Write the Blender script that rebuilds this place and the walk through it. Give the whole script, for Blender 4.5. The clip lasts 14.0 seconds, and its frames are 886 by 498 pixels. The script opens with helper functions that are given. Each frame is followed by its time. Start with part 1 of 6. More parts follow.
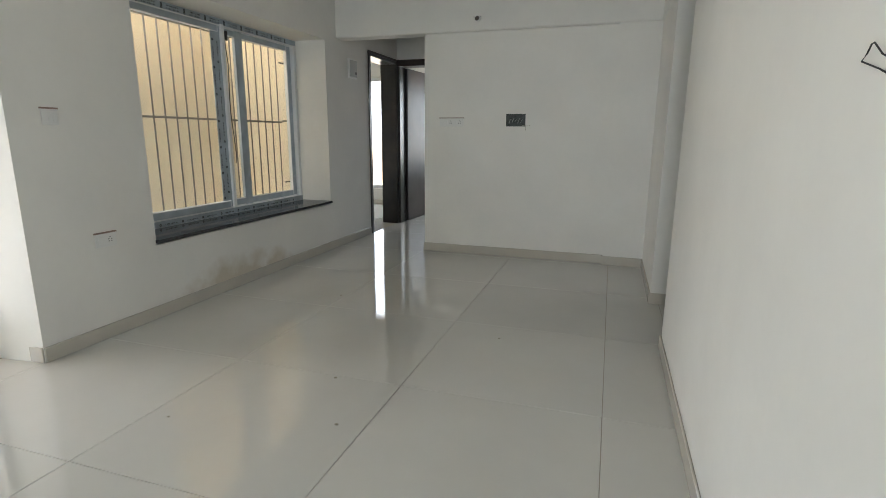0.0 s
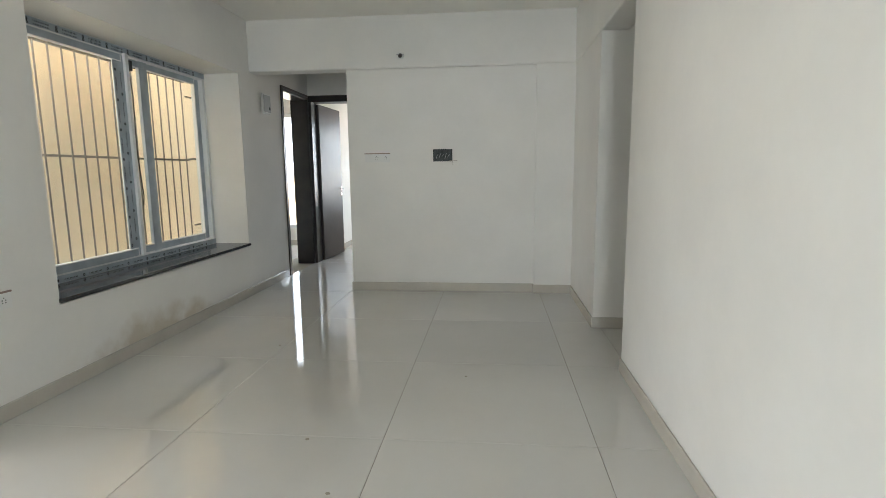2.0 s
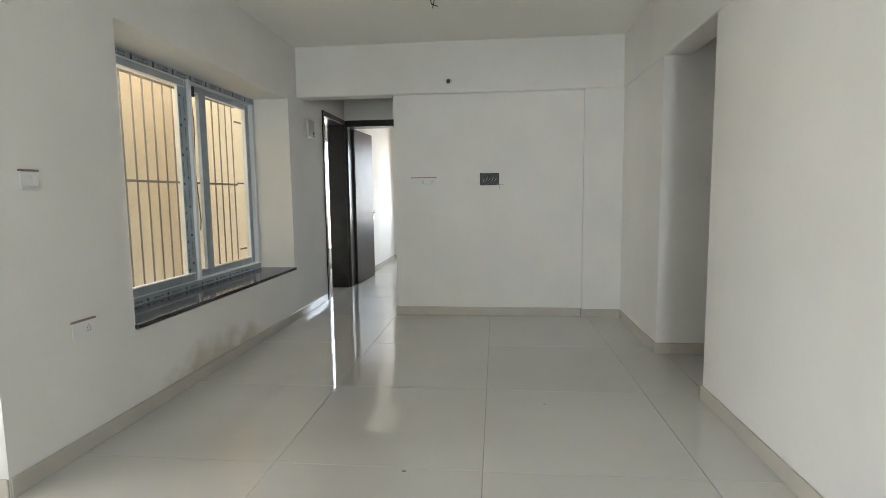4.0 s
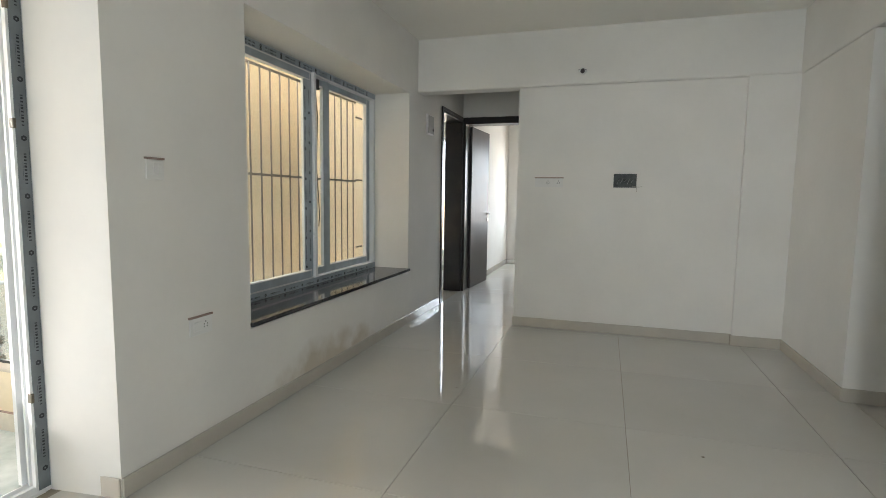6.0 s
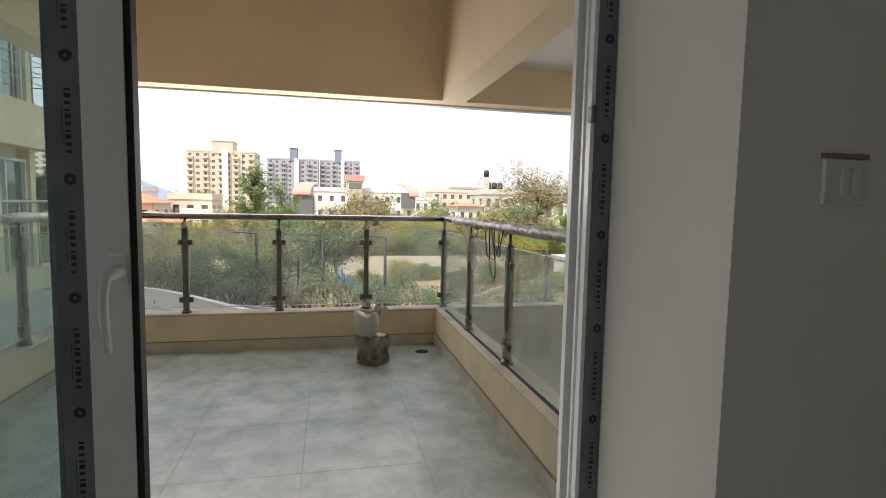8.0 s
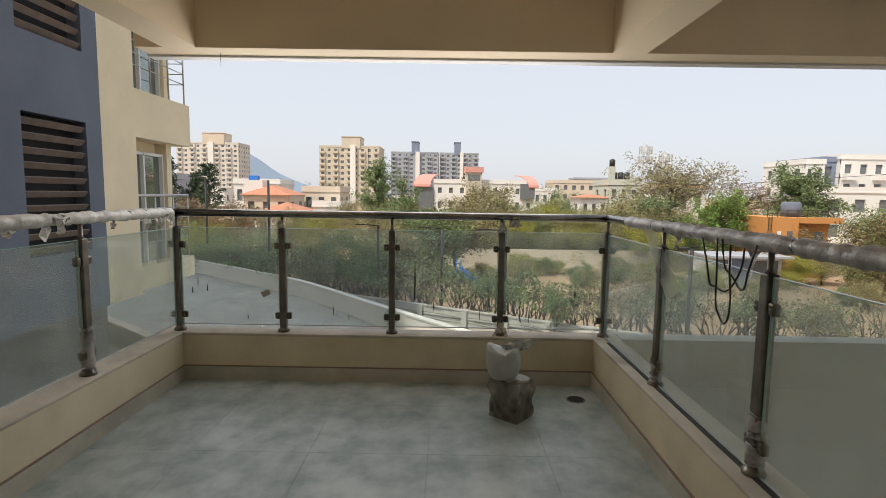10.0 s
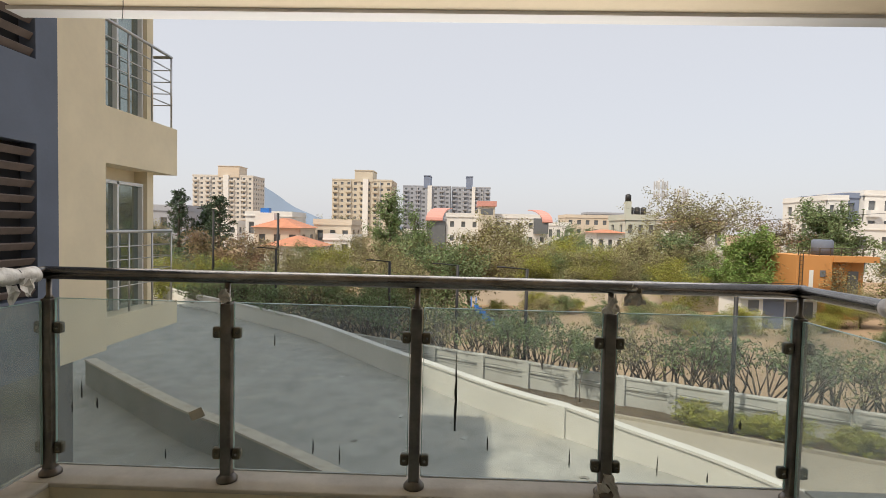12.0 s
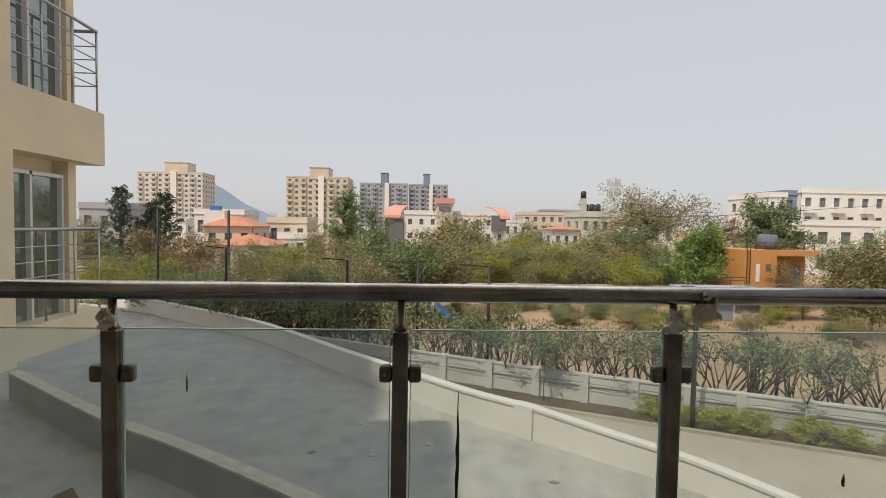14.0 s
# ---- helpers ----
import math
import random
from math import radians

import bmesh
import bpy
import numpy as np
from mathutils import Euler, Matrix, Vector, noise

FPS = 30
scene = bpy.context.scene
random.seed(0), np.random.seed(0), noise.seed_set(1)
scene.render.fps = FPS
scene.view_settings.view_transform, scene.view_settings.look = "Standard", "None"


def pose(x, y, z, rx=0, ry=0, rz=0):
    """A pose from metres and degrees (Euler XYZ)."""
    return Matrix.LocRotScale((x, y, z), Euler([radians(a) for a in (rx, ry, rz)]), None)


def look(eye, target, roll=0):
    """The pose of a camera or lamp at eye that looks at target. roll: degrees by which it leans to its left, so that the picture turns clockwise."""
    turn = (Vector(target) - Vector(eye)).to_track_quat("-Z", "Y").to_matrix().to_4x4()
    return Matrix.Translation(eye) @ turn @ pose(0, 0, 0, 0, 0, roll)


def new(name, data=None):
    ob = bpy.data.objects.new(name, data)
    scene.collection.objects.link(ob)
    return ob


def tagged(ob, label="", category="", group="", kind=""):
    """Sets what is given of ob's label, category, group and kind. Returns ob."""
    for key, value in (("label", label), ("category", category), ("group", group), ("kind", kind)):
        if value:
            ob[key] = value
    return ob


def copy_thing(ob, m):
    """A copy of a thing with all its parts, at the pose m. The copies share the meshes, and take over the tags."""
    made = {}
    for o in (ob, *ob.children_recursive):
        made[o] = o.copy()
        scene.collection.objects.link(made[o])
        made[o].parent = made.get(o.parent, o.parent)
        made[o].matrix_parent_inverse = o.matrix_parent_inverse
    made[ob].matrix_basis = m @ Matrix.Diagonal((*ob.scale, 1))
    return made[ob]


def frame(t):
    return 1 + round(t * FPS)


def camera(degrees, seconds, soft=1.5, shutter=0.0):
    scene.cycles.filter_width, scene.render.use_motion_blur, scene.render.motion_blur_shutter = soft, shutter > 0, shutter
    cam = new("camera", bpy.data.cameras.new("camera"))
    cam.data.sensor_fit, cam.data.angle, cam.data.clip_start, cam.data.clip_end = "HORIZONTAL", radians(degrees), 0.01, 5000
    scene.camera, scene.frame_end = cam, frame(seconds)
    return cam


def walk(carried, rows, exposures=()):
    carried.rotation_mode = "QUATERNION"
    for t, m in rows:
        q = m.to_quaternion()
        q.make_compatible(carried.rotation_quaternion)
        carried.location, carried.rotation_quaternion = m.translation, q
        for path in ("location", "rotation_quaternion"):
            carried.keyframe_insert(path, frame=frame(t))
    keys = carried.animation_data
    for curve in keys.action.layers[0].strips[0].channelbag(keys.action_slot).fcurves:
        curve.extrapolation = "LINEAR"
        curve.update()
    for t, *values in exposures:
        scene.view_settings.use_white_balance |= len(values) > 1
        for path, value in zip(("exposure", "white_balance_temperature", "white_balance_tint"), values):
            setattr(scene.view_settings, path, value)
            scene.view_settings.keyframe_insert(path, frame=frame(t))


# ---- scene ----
cam = camera(81.0, 14.0, soft=0.8)
PATH = [
    (0, (2.985, 0.518, 1.279), (2.392, 2.38, 0.853), 0.4),
    (0.5, (2.928, 0.509, 1.279), (2.442, 2.405, 0.868), 0.3),
    (1, (2.842, 0.541, 1.265), (2.441, 2.464, 0.886), -0.1),
    (1.5, (2.643, 0.547, 1.259), (2.432, 2.507, 0.92), -0.3),
    (2, (2.543, 0.538, 1.271), (2.351, 2.507, 0.977), -0.6),
    (4.5, (2.043, 0.534, 1.283), (1.838, 2.513, 1.084), -0.7),
    (5, (2.048, 0.536, 1.286), (1.8, 2.511, 1.09), -0.4),
    (5.5, (2.048, 0.598, 1.267), (1.637, 2.541, 1.027), -0.0),
    (6, (1.867, 0.897, 1.264), (1.272, 2.797, 1.067), 0.8),
    (6.5, (1.663, 1.182, 1.258), (0.675, 2.908, 1.048), 0.4),
    (7, (1.426, 1.49, 1.258), (-0.078, 2.787, 1.028), 1.0),
    (7.5, (1.12, 1.652, 1.272), (-0.677, 2.507, 1.069), 1.5),
    (8, (0.785, 1.75, 1.312), (-1.16, 2.183, 1.142), 1.1),
    (8.5, (0.478, 1.838, 1.33), (-1.512, 1.926, 1.158), 1.3),
    (11, (-1.143, 1.592, 1.326), (-3.133, 1.544, 1.142), 0.7),
    (11.5, (-1.58, 1.557, 1.358), (-3.574, 1.479, 1.232), 0.8),
    (12, (-1.959, 1.482, 1.396), (-3.956, 1.425, 1.313), 1.3),
    (12.5, (-2.271, 1.395, 1.374), (-4.269, 1.383, 1.29), 1.5),
    (13, (-2.466, 1.386, 1.365), (-4.464, 1.365, 1.278), 1.4),
    (13.5, (-2.571, 1.389, 1.359), (-4.569, 1.403, 1.271), 1.2),
    (14, (-2.603, 1.362, 1.361), (-4.599, 1.468, 1.272), 1.0),
]
walk(cam, [(t, look(eye, target, roll)) for t, eye, target, roll in PATH], [(0, 3.08, 6150, 10.5), (2, 3.38, 6150, 10.5), (5, 3.28, 6200, 10.5), (6, 3.2, 6250, 11), (6.5, 2.95, 6200, 10), (7, 2.1, 6200, 10), (7.5, 1.55, 6300, 12), (8, 1.02, 6450, 12.5), (8.5, 0.54, 6500, 12), (11, 0.4, 6450, 10), (12, 0.32, 6650, 11), (14, 0.08, 6700, 11)])

# ---- light ----
SUN_EL, SUN_AZ = radians(55), Vector((1, -1.0, 0)).normalized()
world = bpy.data.worlds.new("world")
scene.world = world
world.use_nodes = True
wn = world.node_tree
wn.nodes.clear()
w_out = wn.nodes.new("ShaderNodeOutputWorld")
w_bg = wn.nodes.new("ShaderNodeBackground")
w_sky = wn.nodes.new("ShaderNodeTexSky")
w_sky.sky_type, w_sky.sun_disc = "NISHITA", False
w_sky.sun_elevation, w_sky.sun_rotation = SUN_EL, math.atan2(SUN_AZ.x, SUN_AZ.y)
w_sky.air_density, w_sky.dust_density, w_sky.ozone_density = 1.0, 3.0, 1.0
w_haze = wn.nodes.new("ShaderNodeMix")
w_haze.data_type = "RGBA"
w_haze.inputs[0].default_value = 0.78
w_haze.inputs[7].default_value = (5.42, 5.55, 5.82, 1)
wn.links.new(w_sky.outputs[0], w_haze.inputs[6])
wn.links.new(w_haze.outputs[2], w_bg.inputs[0])
w_bg.inputs[1].default_value = 0.12
wn.links.new(w_bg.outputs[0], w_out.inputs[0])

sun_data = bpy.data.lights.new("sun", "SUN")
sun_data.energy, sun_data.angle, sun_data.color = 3.1, radians(1.2), (1, 0.9, 0.745)
sun = new("sun", sun_data)
sun.matrix_world = look((0, 0, 0), -(SUN_AZ * math.cos(SUN_EL) + Vector((0, 0, math.sin(SUN_EL)))))


def window_light(name, eye, target, w, h, power, colour=(0.9, 0.95, 1.0)):
    """Area lamp set at an opening, for skylight and for added fill."""
    d = bpy.data.lights.new(name, "AREA")
    d.shape, d.size, d.size_y, d.energy, d.color = "RECTANGLE", w, h, power, colour
    o = new(name, d)
    o.matrix_world = look(eye, target)
    return o


window_light("bedroom_window_light", (-1.2, 9.45, 1.3), (-1.2, 8, 1.2), 1.5, 1.9, 1.3)
window_light("far_room_window_light", (1.1, 10.75, 1.5), (1.1, 9, 1.2), 1.5, 1.4, 3)
# added fill at the open balcony front, on top of the sky's own light
window_light("balcony_front_fill_light", (-4.3, 1.3, 1.75), (0, 1.3, 2.4), 2.9, 0.9, 15, (1.0, 0.98, 0.95))
# added fill in the doorway, aimed up to brighten the ceiling
window_light("balcony_door_fill_light", (-0.6, 1.86, 0.9), (2, 2.6, 2.6), 0.9, 1.5, 0.7, (1.0, 0.97, 0.93))
# invented lamp behind the walk that brightens the room; no source is seen there
window_light("unseen_south_fill_light", (2.72, -4.95, 1.4), (2.2, 0, 2.2), 0.9, 1.9, 11.5, (0.82, 0.92, 1.0))
# lamp added over the shaft to brighten the duct walls
window_light("duct_light", (-0.9, 4.6, 5.5), (-1.0, 4.6, 0), 0.8, 2.4, 33, (1, 0.97, 0.92))

# ---- materials ----


def mat(name, colour, rough=0.6, metal=0.0, vary=0.08, scale=3.0, grain=60.0, bump=0.15, tint=None, random_vary=0.0, spec=0.5, stains=0.0, stain_colour=(0.3, 0.25, 0.18), coat=0.0, island=0.0, bump_dist=0.01, world_coords=False):
    """A surface with broad stains and fine grain."""
    m = bpy.data.materials.new(name)
    m.use_nodes = True
    t = m.node_tree
    b = t.nodes["Principled BSDF"]
    b.inputs["Roughness"].default_value = rough
    b.inputs["Metallic"].default_value = metal
    b.inputs["Specular IOR Level"].default_value = spec
    b.inputs["Coat Weight"].default_value = coat
    co = t.nodes.new("ShaderNodeNewGeometry" if world_coords else "ShaderNodeTexCoord")
    co_name = "Position" if world_coords else "Object"
    n1 = t.nodes.new("ShaderNodeTexNoise")
    n1.inputs["Scale"].default_value, n1.inputs["Detail"].default_value = scale, 4
    n2 = t.nodes.new("ShaderNodeTexNoise")
    n2.inputs["Scale"].default_value, n2.inputs["Detail"].default_value = grain, 3
    for n in (n1, n2):
        t.links.new(co.outputs[co_name], n.inputs["Vector"])
    ramp = t.nodes.new("ShaderNodeMix")
    ramp.data_type = "RGBA"
    tint = tint or colour
    ramp.inputs[6].default_value = (*[max(0, c * (1 - vary)) for c in colour], 1)
    ramp.inputs[7].default_value = (*[min(1, c * (1 + vary)) for c in tint], 1)
    mid = t.nodes.new("ShaderNodeMath")
    mid.operation = "MULTIPLY_ADD"
    t.links.new(n1.outputs[0], mid.inputs[0])
    mid.inputs[1].default_value, mid.inputs[2].default_value = 2.2, -0.6
    mid.use_clamp = True
    add = t.nodes.new("ShaderNodeMath")
    add.operation = "MULTIPLY_ADD"
    t.links.new(n2.outputs[0], add.inputs[0])
    add.inputs[1].default_value = 0.35
    t.links.new(mid.outputs[0], add.inputs[2])
    sub = t.nodes.new("ShaderNodeMath")
    sub.operation, sub.use_clamp = "SUBTRACT", True
    t.links.new(add.outputs[0], sub.inputs[0])
    sub.inputs[1].default_value = 0.17
    t.links.new(sub.outputs[0], ramp.inputs[0])
    out = ramp.outputs[2]
    if stains:
        n3 = t.nodes.new("ShaderNodeTexNoise")
        n3.inputs["Scale"].default_value, n3.inputs["Detail"].default_value = scale * 0.6, 8
        t.links.new(co.outputs[co_name], n3.inputs["Vector"])
        mr = t.nodes.new("ShaderNodeMapRange")
        mr.inputs["From Min"].default_value, mr.inputs["From Max"].default_value, mr.inputs["To Max"].default_value = 0.54, 0.68, stains
        t.links.new(n3.outputs[0], mr.inputs[0])
        st = t.nodes.new("ShaderNodeMix")
        st.data_type = "RGBA"
        t.links.new(mr.outputs[0], st.inputs[0])
        t.links.new(out, st.inputs[6])
        st.inputs[7].default_value = (*stain_colour, 1)
        out = st.outputs[2]
    if random_vary or island:
        if island:
            src = t.nodes.new("ShaderNodeNewGeometry").outputs["Random Per Island"]
        else:
            src = t.nodes.new("ShaderNodeObjectInfo").outputs["Random"]
        mr2 = t.nodes.new("ShaderNodeMapRange")
        k = random_vary or island
        mr2.inputs["To Min"].default_value, mr2.inputs["To Max"].default_value = 1 - k, 1 + k
        t.links.new(src, mr2.inputs[0])
        hs = t.nodes.new("ShaderNodeHueSaturation")
        t.links.new(mr2.outputs[0], hs.inputs["Value"])
        t.links.new(out, hs.inputs["Color"])
        if island:
            mr3 = t.nodes.new("ShaderNodeMapRange")
            mr3.inputs["To Min"].default_value, mr3.inputs["To Max"].default_value = 0.47, 0.53
            t.links.new(src, mr3.inputs[0])
            t.links.new(mr3.outputs[0], hs.inputs["Hue"])
        out = hs.outputs[0]
    t.links.new(out, b.inputs["Base Color"])
    if bump:
        bp = t.nodes.new("ShaderNodeBump")
        bp.inputs["Strength"].default_value, bp.inputs["Distance"].default_value = bump, bump_dist
        t.links.new(add.outputs[0], bp.inputs["Height"])
        t.links.new(bp.outputs[0], b.inputs["Normal"])
    return m


def leaf_mat(name, colour, tint):
    m = mat(name, colour, 0.55, vary=0.2, scale=0.8, grain=8, bump=0, tint=tint, island=0.45, spec=0.25)
    return m


def glass_mat(name, tint, gloss=1.0, milk=0.0, milk_colour=(0.75, 0.8, 0.8)):
    m = bpy.data.materials.new(name)
    m.use_nodes = True
    t = m.node_tree
    t.nodes.clear()
    o = t.nodes.new("ShaderNodeOutputMaterial")
    tr = t.nodes.new("ShaderNodeBsdfTransparent")
    tr.inputs[0].default_value = (*tint, 1)
    gl = t.nodes.new("ShaderNodeBsdfGlossy")
    gl.inputs["Roughness"].default_value = 0.02
    fr = t.nodes.new("ShaderNodeLayerWeight")
    pw = t.nodes.new("ShaderNodeMath")
    pw.operation = "POWER"
    pw.inputs[1].default_value = 4.0
    t.links.new(fr.outputs["Facing"], pw.inputs[0])
    k = t.nodes.new("ShaderNodeMath")
    k.operation = "MULTIPLY_ADD"
    k.inputs[1].default_value, k.inputs[2].default_value = 0.6 * gloss, 0.035 * gloss
    t.links.new(pw.outputs[0], k.inputs[0])
    mx = t.nodes.new("ShaderNodeMixShader")
    t.links.new(k.outputs[0], mx.inputs[0])
    base = tr.outputs[0]
    if milk:
        df = t.nodes.new("ShaderNodeBsdfDiffuse")
        df.inputs[0].default_value = (*milk_colour, 1)
        tl = t.nodes.new("ShaderNodeBsdfTranslucent")
        tl.inputs[0].default_value = (*milk_colour, 1)
        both = t.nodes.new("ShaderNodeMixShader")
        t.links.new(df.outputs[0], both.inputs[1])
        t.links.new(tl.outputs[0], both.inputs[2])
        co = t.nodes.new("ShaderNodeTexCoord")
        nz = t.nodes.new("ShaderNodeTexNoise")
        nz.inputs["Scale"].default_value, nz.inputs["Detail"].default_value = 2.5, 5
        t.links.new(co.outputs["Object"], nz.inputs["Vector"])
        mk = t.nodes.new("ShaderNodeMath")
        mk.operation = "MULTIPLY"
        mk.inputs[1].default_value = milk * 2
        t.links.new(nz.outputs[0], mk.inputs[0])
        m2 = t.nodes.new("ShaderNodeMixShader")
        t.links.new(mk.outputs[0], m2.inputs[0])
        t.links.new(tr.outputs[0], m2.inputs[1])
        t.links.new(both.outputs[0], m2.inputs[2])
        base = m2.outputs[0]
    t.links.new(base, mx.inputs[1])
    t.links.new(gl.outputs[0], mx.inputs[2])
    t.links.new(mx.outputs[0], o.inputs[0])
    return m


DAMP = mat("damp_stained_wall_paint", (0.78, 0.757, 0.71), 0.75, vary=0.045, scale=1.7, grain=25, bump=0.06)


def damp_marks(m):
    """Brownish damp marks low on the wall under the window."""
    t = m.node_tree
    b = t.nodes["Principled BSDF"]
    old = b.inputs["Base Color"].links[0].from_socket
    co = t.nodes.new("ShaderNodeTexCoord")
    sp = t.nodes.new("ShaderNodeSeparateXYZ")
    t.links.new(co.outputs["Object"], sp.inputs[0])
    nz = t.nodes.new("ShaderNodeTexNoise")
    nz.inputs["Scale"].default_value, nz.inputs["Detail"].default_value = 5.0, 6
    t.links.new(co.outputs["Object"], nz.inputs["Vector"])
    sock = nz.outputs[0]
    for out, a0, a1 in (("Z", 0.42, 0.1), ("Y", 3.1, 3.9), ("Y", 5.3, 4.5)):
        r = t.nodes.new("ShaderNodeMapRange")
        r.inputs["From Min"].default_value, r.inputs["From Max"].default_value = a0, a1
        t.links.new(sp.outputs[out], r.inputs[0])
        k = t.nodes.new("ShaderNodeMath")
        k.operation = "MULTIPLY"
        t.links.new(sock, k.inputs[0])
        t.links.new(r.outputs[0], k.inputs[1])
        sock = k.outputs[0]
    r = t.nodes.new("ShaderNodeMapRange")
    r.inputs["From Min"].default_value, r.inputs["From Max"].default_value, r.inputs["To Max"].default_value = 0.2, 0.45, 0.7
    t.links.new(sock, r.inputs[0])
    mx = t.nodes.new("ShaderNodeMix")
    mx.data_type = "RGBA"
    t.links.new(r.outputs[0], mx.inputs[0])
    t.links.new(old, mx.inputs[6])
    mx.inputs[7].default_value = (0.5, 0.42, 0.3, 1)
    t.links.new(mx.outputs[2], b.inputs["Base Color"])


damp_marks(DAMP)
WALL = mat("white_wall_paint", (0.78, 0.757, 0.71), 0.75, vary=0.045, scale=1.7, grain=25, bump=0.06)
CEIL = mat("ceiling_paint", (0.89, 0.865, 0.80), 0.8, vary=0.03, scale=1.0, grain=25, bump=0.05)
TILE = mat("vitrified_floor_tile", (0.60, 0.585, 0.545), 0.03, vary=0.035, scale=1.6, grain=14, bump=0.004, random_vary=0.025, stains=0.12, stain_colour=(0.5, 0.47, 0.42), world_coords=True, coat=0.3)
GROUT = mat("tile_grout", (0.28, 0.25, 0.2), 0.9)
SKIRT = mat("beige_skirting_tile", (0.52, 0.48, 0.415), 0.07, vary=0.05, scale=4, bump=0.02)
GRANITE = mat("black_granite", (0.02, 0.02, 0.022), 0.08, vary=0.5, scale=60, grain=220, bump=0.0, tint=(0.05, 0.05, 0.055))
UPVC = mat("white_upvc", (0.78, 0.79, 0.79), 0.3, vary=0.02, bump=0.02)
FILM = mat("blue_protective_film", (0.40, 0.46, 0.51), 0.35, vary=0.14, scale=9, grain=40, bump=0.1, stains=0.35, stain_colour=(0.58, 0.63, 0.66))
PRINT = mat("dark_print", (0.015, 0.018, 0.023), 0.6, bump=0)
GASKET = mat("black_gasket", (0.015, 0.015, 0.017), 0.6, bump=0)
GLASS = glass_mat("clear_glass", (0.93, 0.96, 0.95), 1.0)
DOOR_GLASS = glass_mat("dusty_door_glass", (0.86, 0.91, 0.9), 1.0, 0.05)
RAIL_GLASS = glass_mat("green_tinged_rail_glass", (0.93, 0.972, 0.972), 1.2, 0.085, (0.7, 0.78, 0.8))
DIRTY_GLASS = glass_mat("dusty_rail_glass", (0.93, 0.968, 0.965), 1.2, 0.2, (0.66, 0.74, 0.72))
STEEL = mat("brushed_steel", (0.25, 0.235, 0.22), 0.27, 1.0, vary=0.35, scale=8, grain=90, bump=0.05, stains=0.6, stain_colour=(0.09, 0.075, 0.06))
POST_STEEL = mat("soiled_steel", (0.2, 0.18, 0.16), 0.38, 0.9, vary=0.4, scale=9, grain=60, bump=0.12, stains=0.5, stain_colour=(0.35, 0.31, 0.26))
CLAMP = mat("dull_brass_clamp_metal", (0.13, 0.115, 0.085), 0.4, 0.8, vary=0.3, scale=20)
WRAP = mat("torn_plastic_wrap", (0.36, 0.33, 0.31), 0.42, vary=0.4, scale=14, grain=70, bump=0.6, stains=0.6, stain_colour=(0.16, 0.15, 0.14))
WHITE_WRAP = mat("torn_white_plastic_wrap", (0.62, 0.59, 0.54), 0.4, vary=0.25, scale=14, grain=70, bump=0.6, stains=0.5, stain_colour=(0.33, 0.29, 0.24))
GLASS_EDGE = mat("polished_glass_edge", (0.35, 0.5, 0.47), 0.15, vary=0.1, bump=0)
# colours real grime runs and the painted shade of the gap beside the glass
GRIME = mat("dark_grime_and_gap_shade", (0.04, 0.045, 0.04), 0.8, vary=0.3, bump=0)
# darker copy of the blue film; the door's shade is put into its colour
DOOR_FILM = mat("shade_darkened_door_film", (0.15, 0.168, 0.18), 0.4, vary=0.2, scale=9, grain=40, bump=0.15, stains=0.4, stain_colour=(0.22, 0.24, 0.25))
BARS = mat("grey_painted_grille", (0.22, 0.2, 0.18), 0.5, 0.2, vary=0.15, scale=10)
CREAM = mat("cream_exterior_paint", (0.84, 0.69, 0.49), 0.85, vary=0.06, scale=1.4, grain=45, bump=0.2, stains=0.18, stain_colour=(0.5, 0.42, 0.3))
DUCT = mat("pale_cream_shaft_paint", (0.87, 0.765, 0.61), 0.85, vary=0.07, scale=1.2, grain=30, bump=0.2, stains=0.2, stain_colour=(0.66, 0.55, 0.38))
PARAPET = mat("tan_parapet_paint", (0.72, 0.62, 0.44), 0.85, vary=0.1, scale=3.5, grain=45, bump=0.2, stains=0.25, stain_colour=(0.4, 0.33, 0.22))
COPING = mat("dusty_cement_coping", (0.56, 0.5, 0.41), 0.9, vary=0.15, scale=5, grain=50, bump=0.3, stains=0.45, stain_colour=(0.3, 0.25, 0.19))
BTILE = mat("dusty_balcony_tile", (0.315, 0.37, 0.35), 0.33, vary=0.2, scale=5.5, grain=22, bump=0.06, random_vary=0.025, stains=0.5, stain_colour=(0.6, 0.63, 0.61), tint=(0.41, 0.445, 0.425), world_coords=True)
BGROUT = mat("dusty_grout", (0.34, 0.375, 0.355), 0.9)
BSKIRT = mat("dusty_balcony_skirting", (0.52, 0.48, 0.395), 0.5, vary=0.16, scale=5, stains=0.4, stain_colour=(0.3, 0.27, 0.22))
WHITE_EXT = mat("white_slab_paint", (0.75, 0.73, 0.7), 0.85, vary=0.04)
DARKWOOD = mat("dark_veneer", (0.012, 0.009, 0.008), 0.3, vary=0.4, scale=5, grain=40, bump=0.04, tint=(0.02, 0.014, 0.011))
LEAFWOOD = mat("brown_door_laminate", (0.036, 0.026, 0.022), 0.42, vary=0.3, scale=4, grain=50, bump=0.03)
CHROME = mat("chrome", (0.6, 0.6, 0.6), 0.15, 1.0, bump=0)
PLASTIC = mat("white_switch_plastic", (0.76, 0.75, 0.72), 0.35, vary=0.02, bump=0)
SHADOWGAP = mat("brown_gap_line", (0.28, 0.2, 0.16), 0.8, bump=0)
BLACK = mat("black_plastic", (0.02, 0.02, 0.02), 0.5, bump=0)
DARKBOX = mat("galvanised_box", (0.05, 0.055, 0.05), 0.5, 0.5, vary=0.6, scale=25, grain=60)
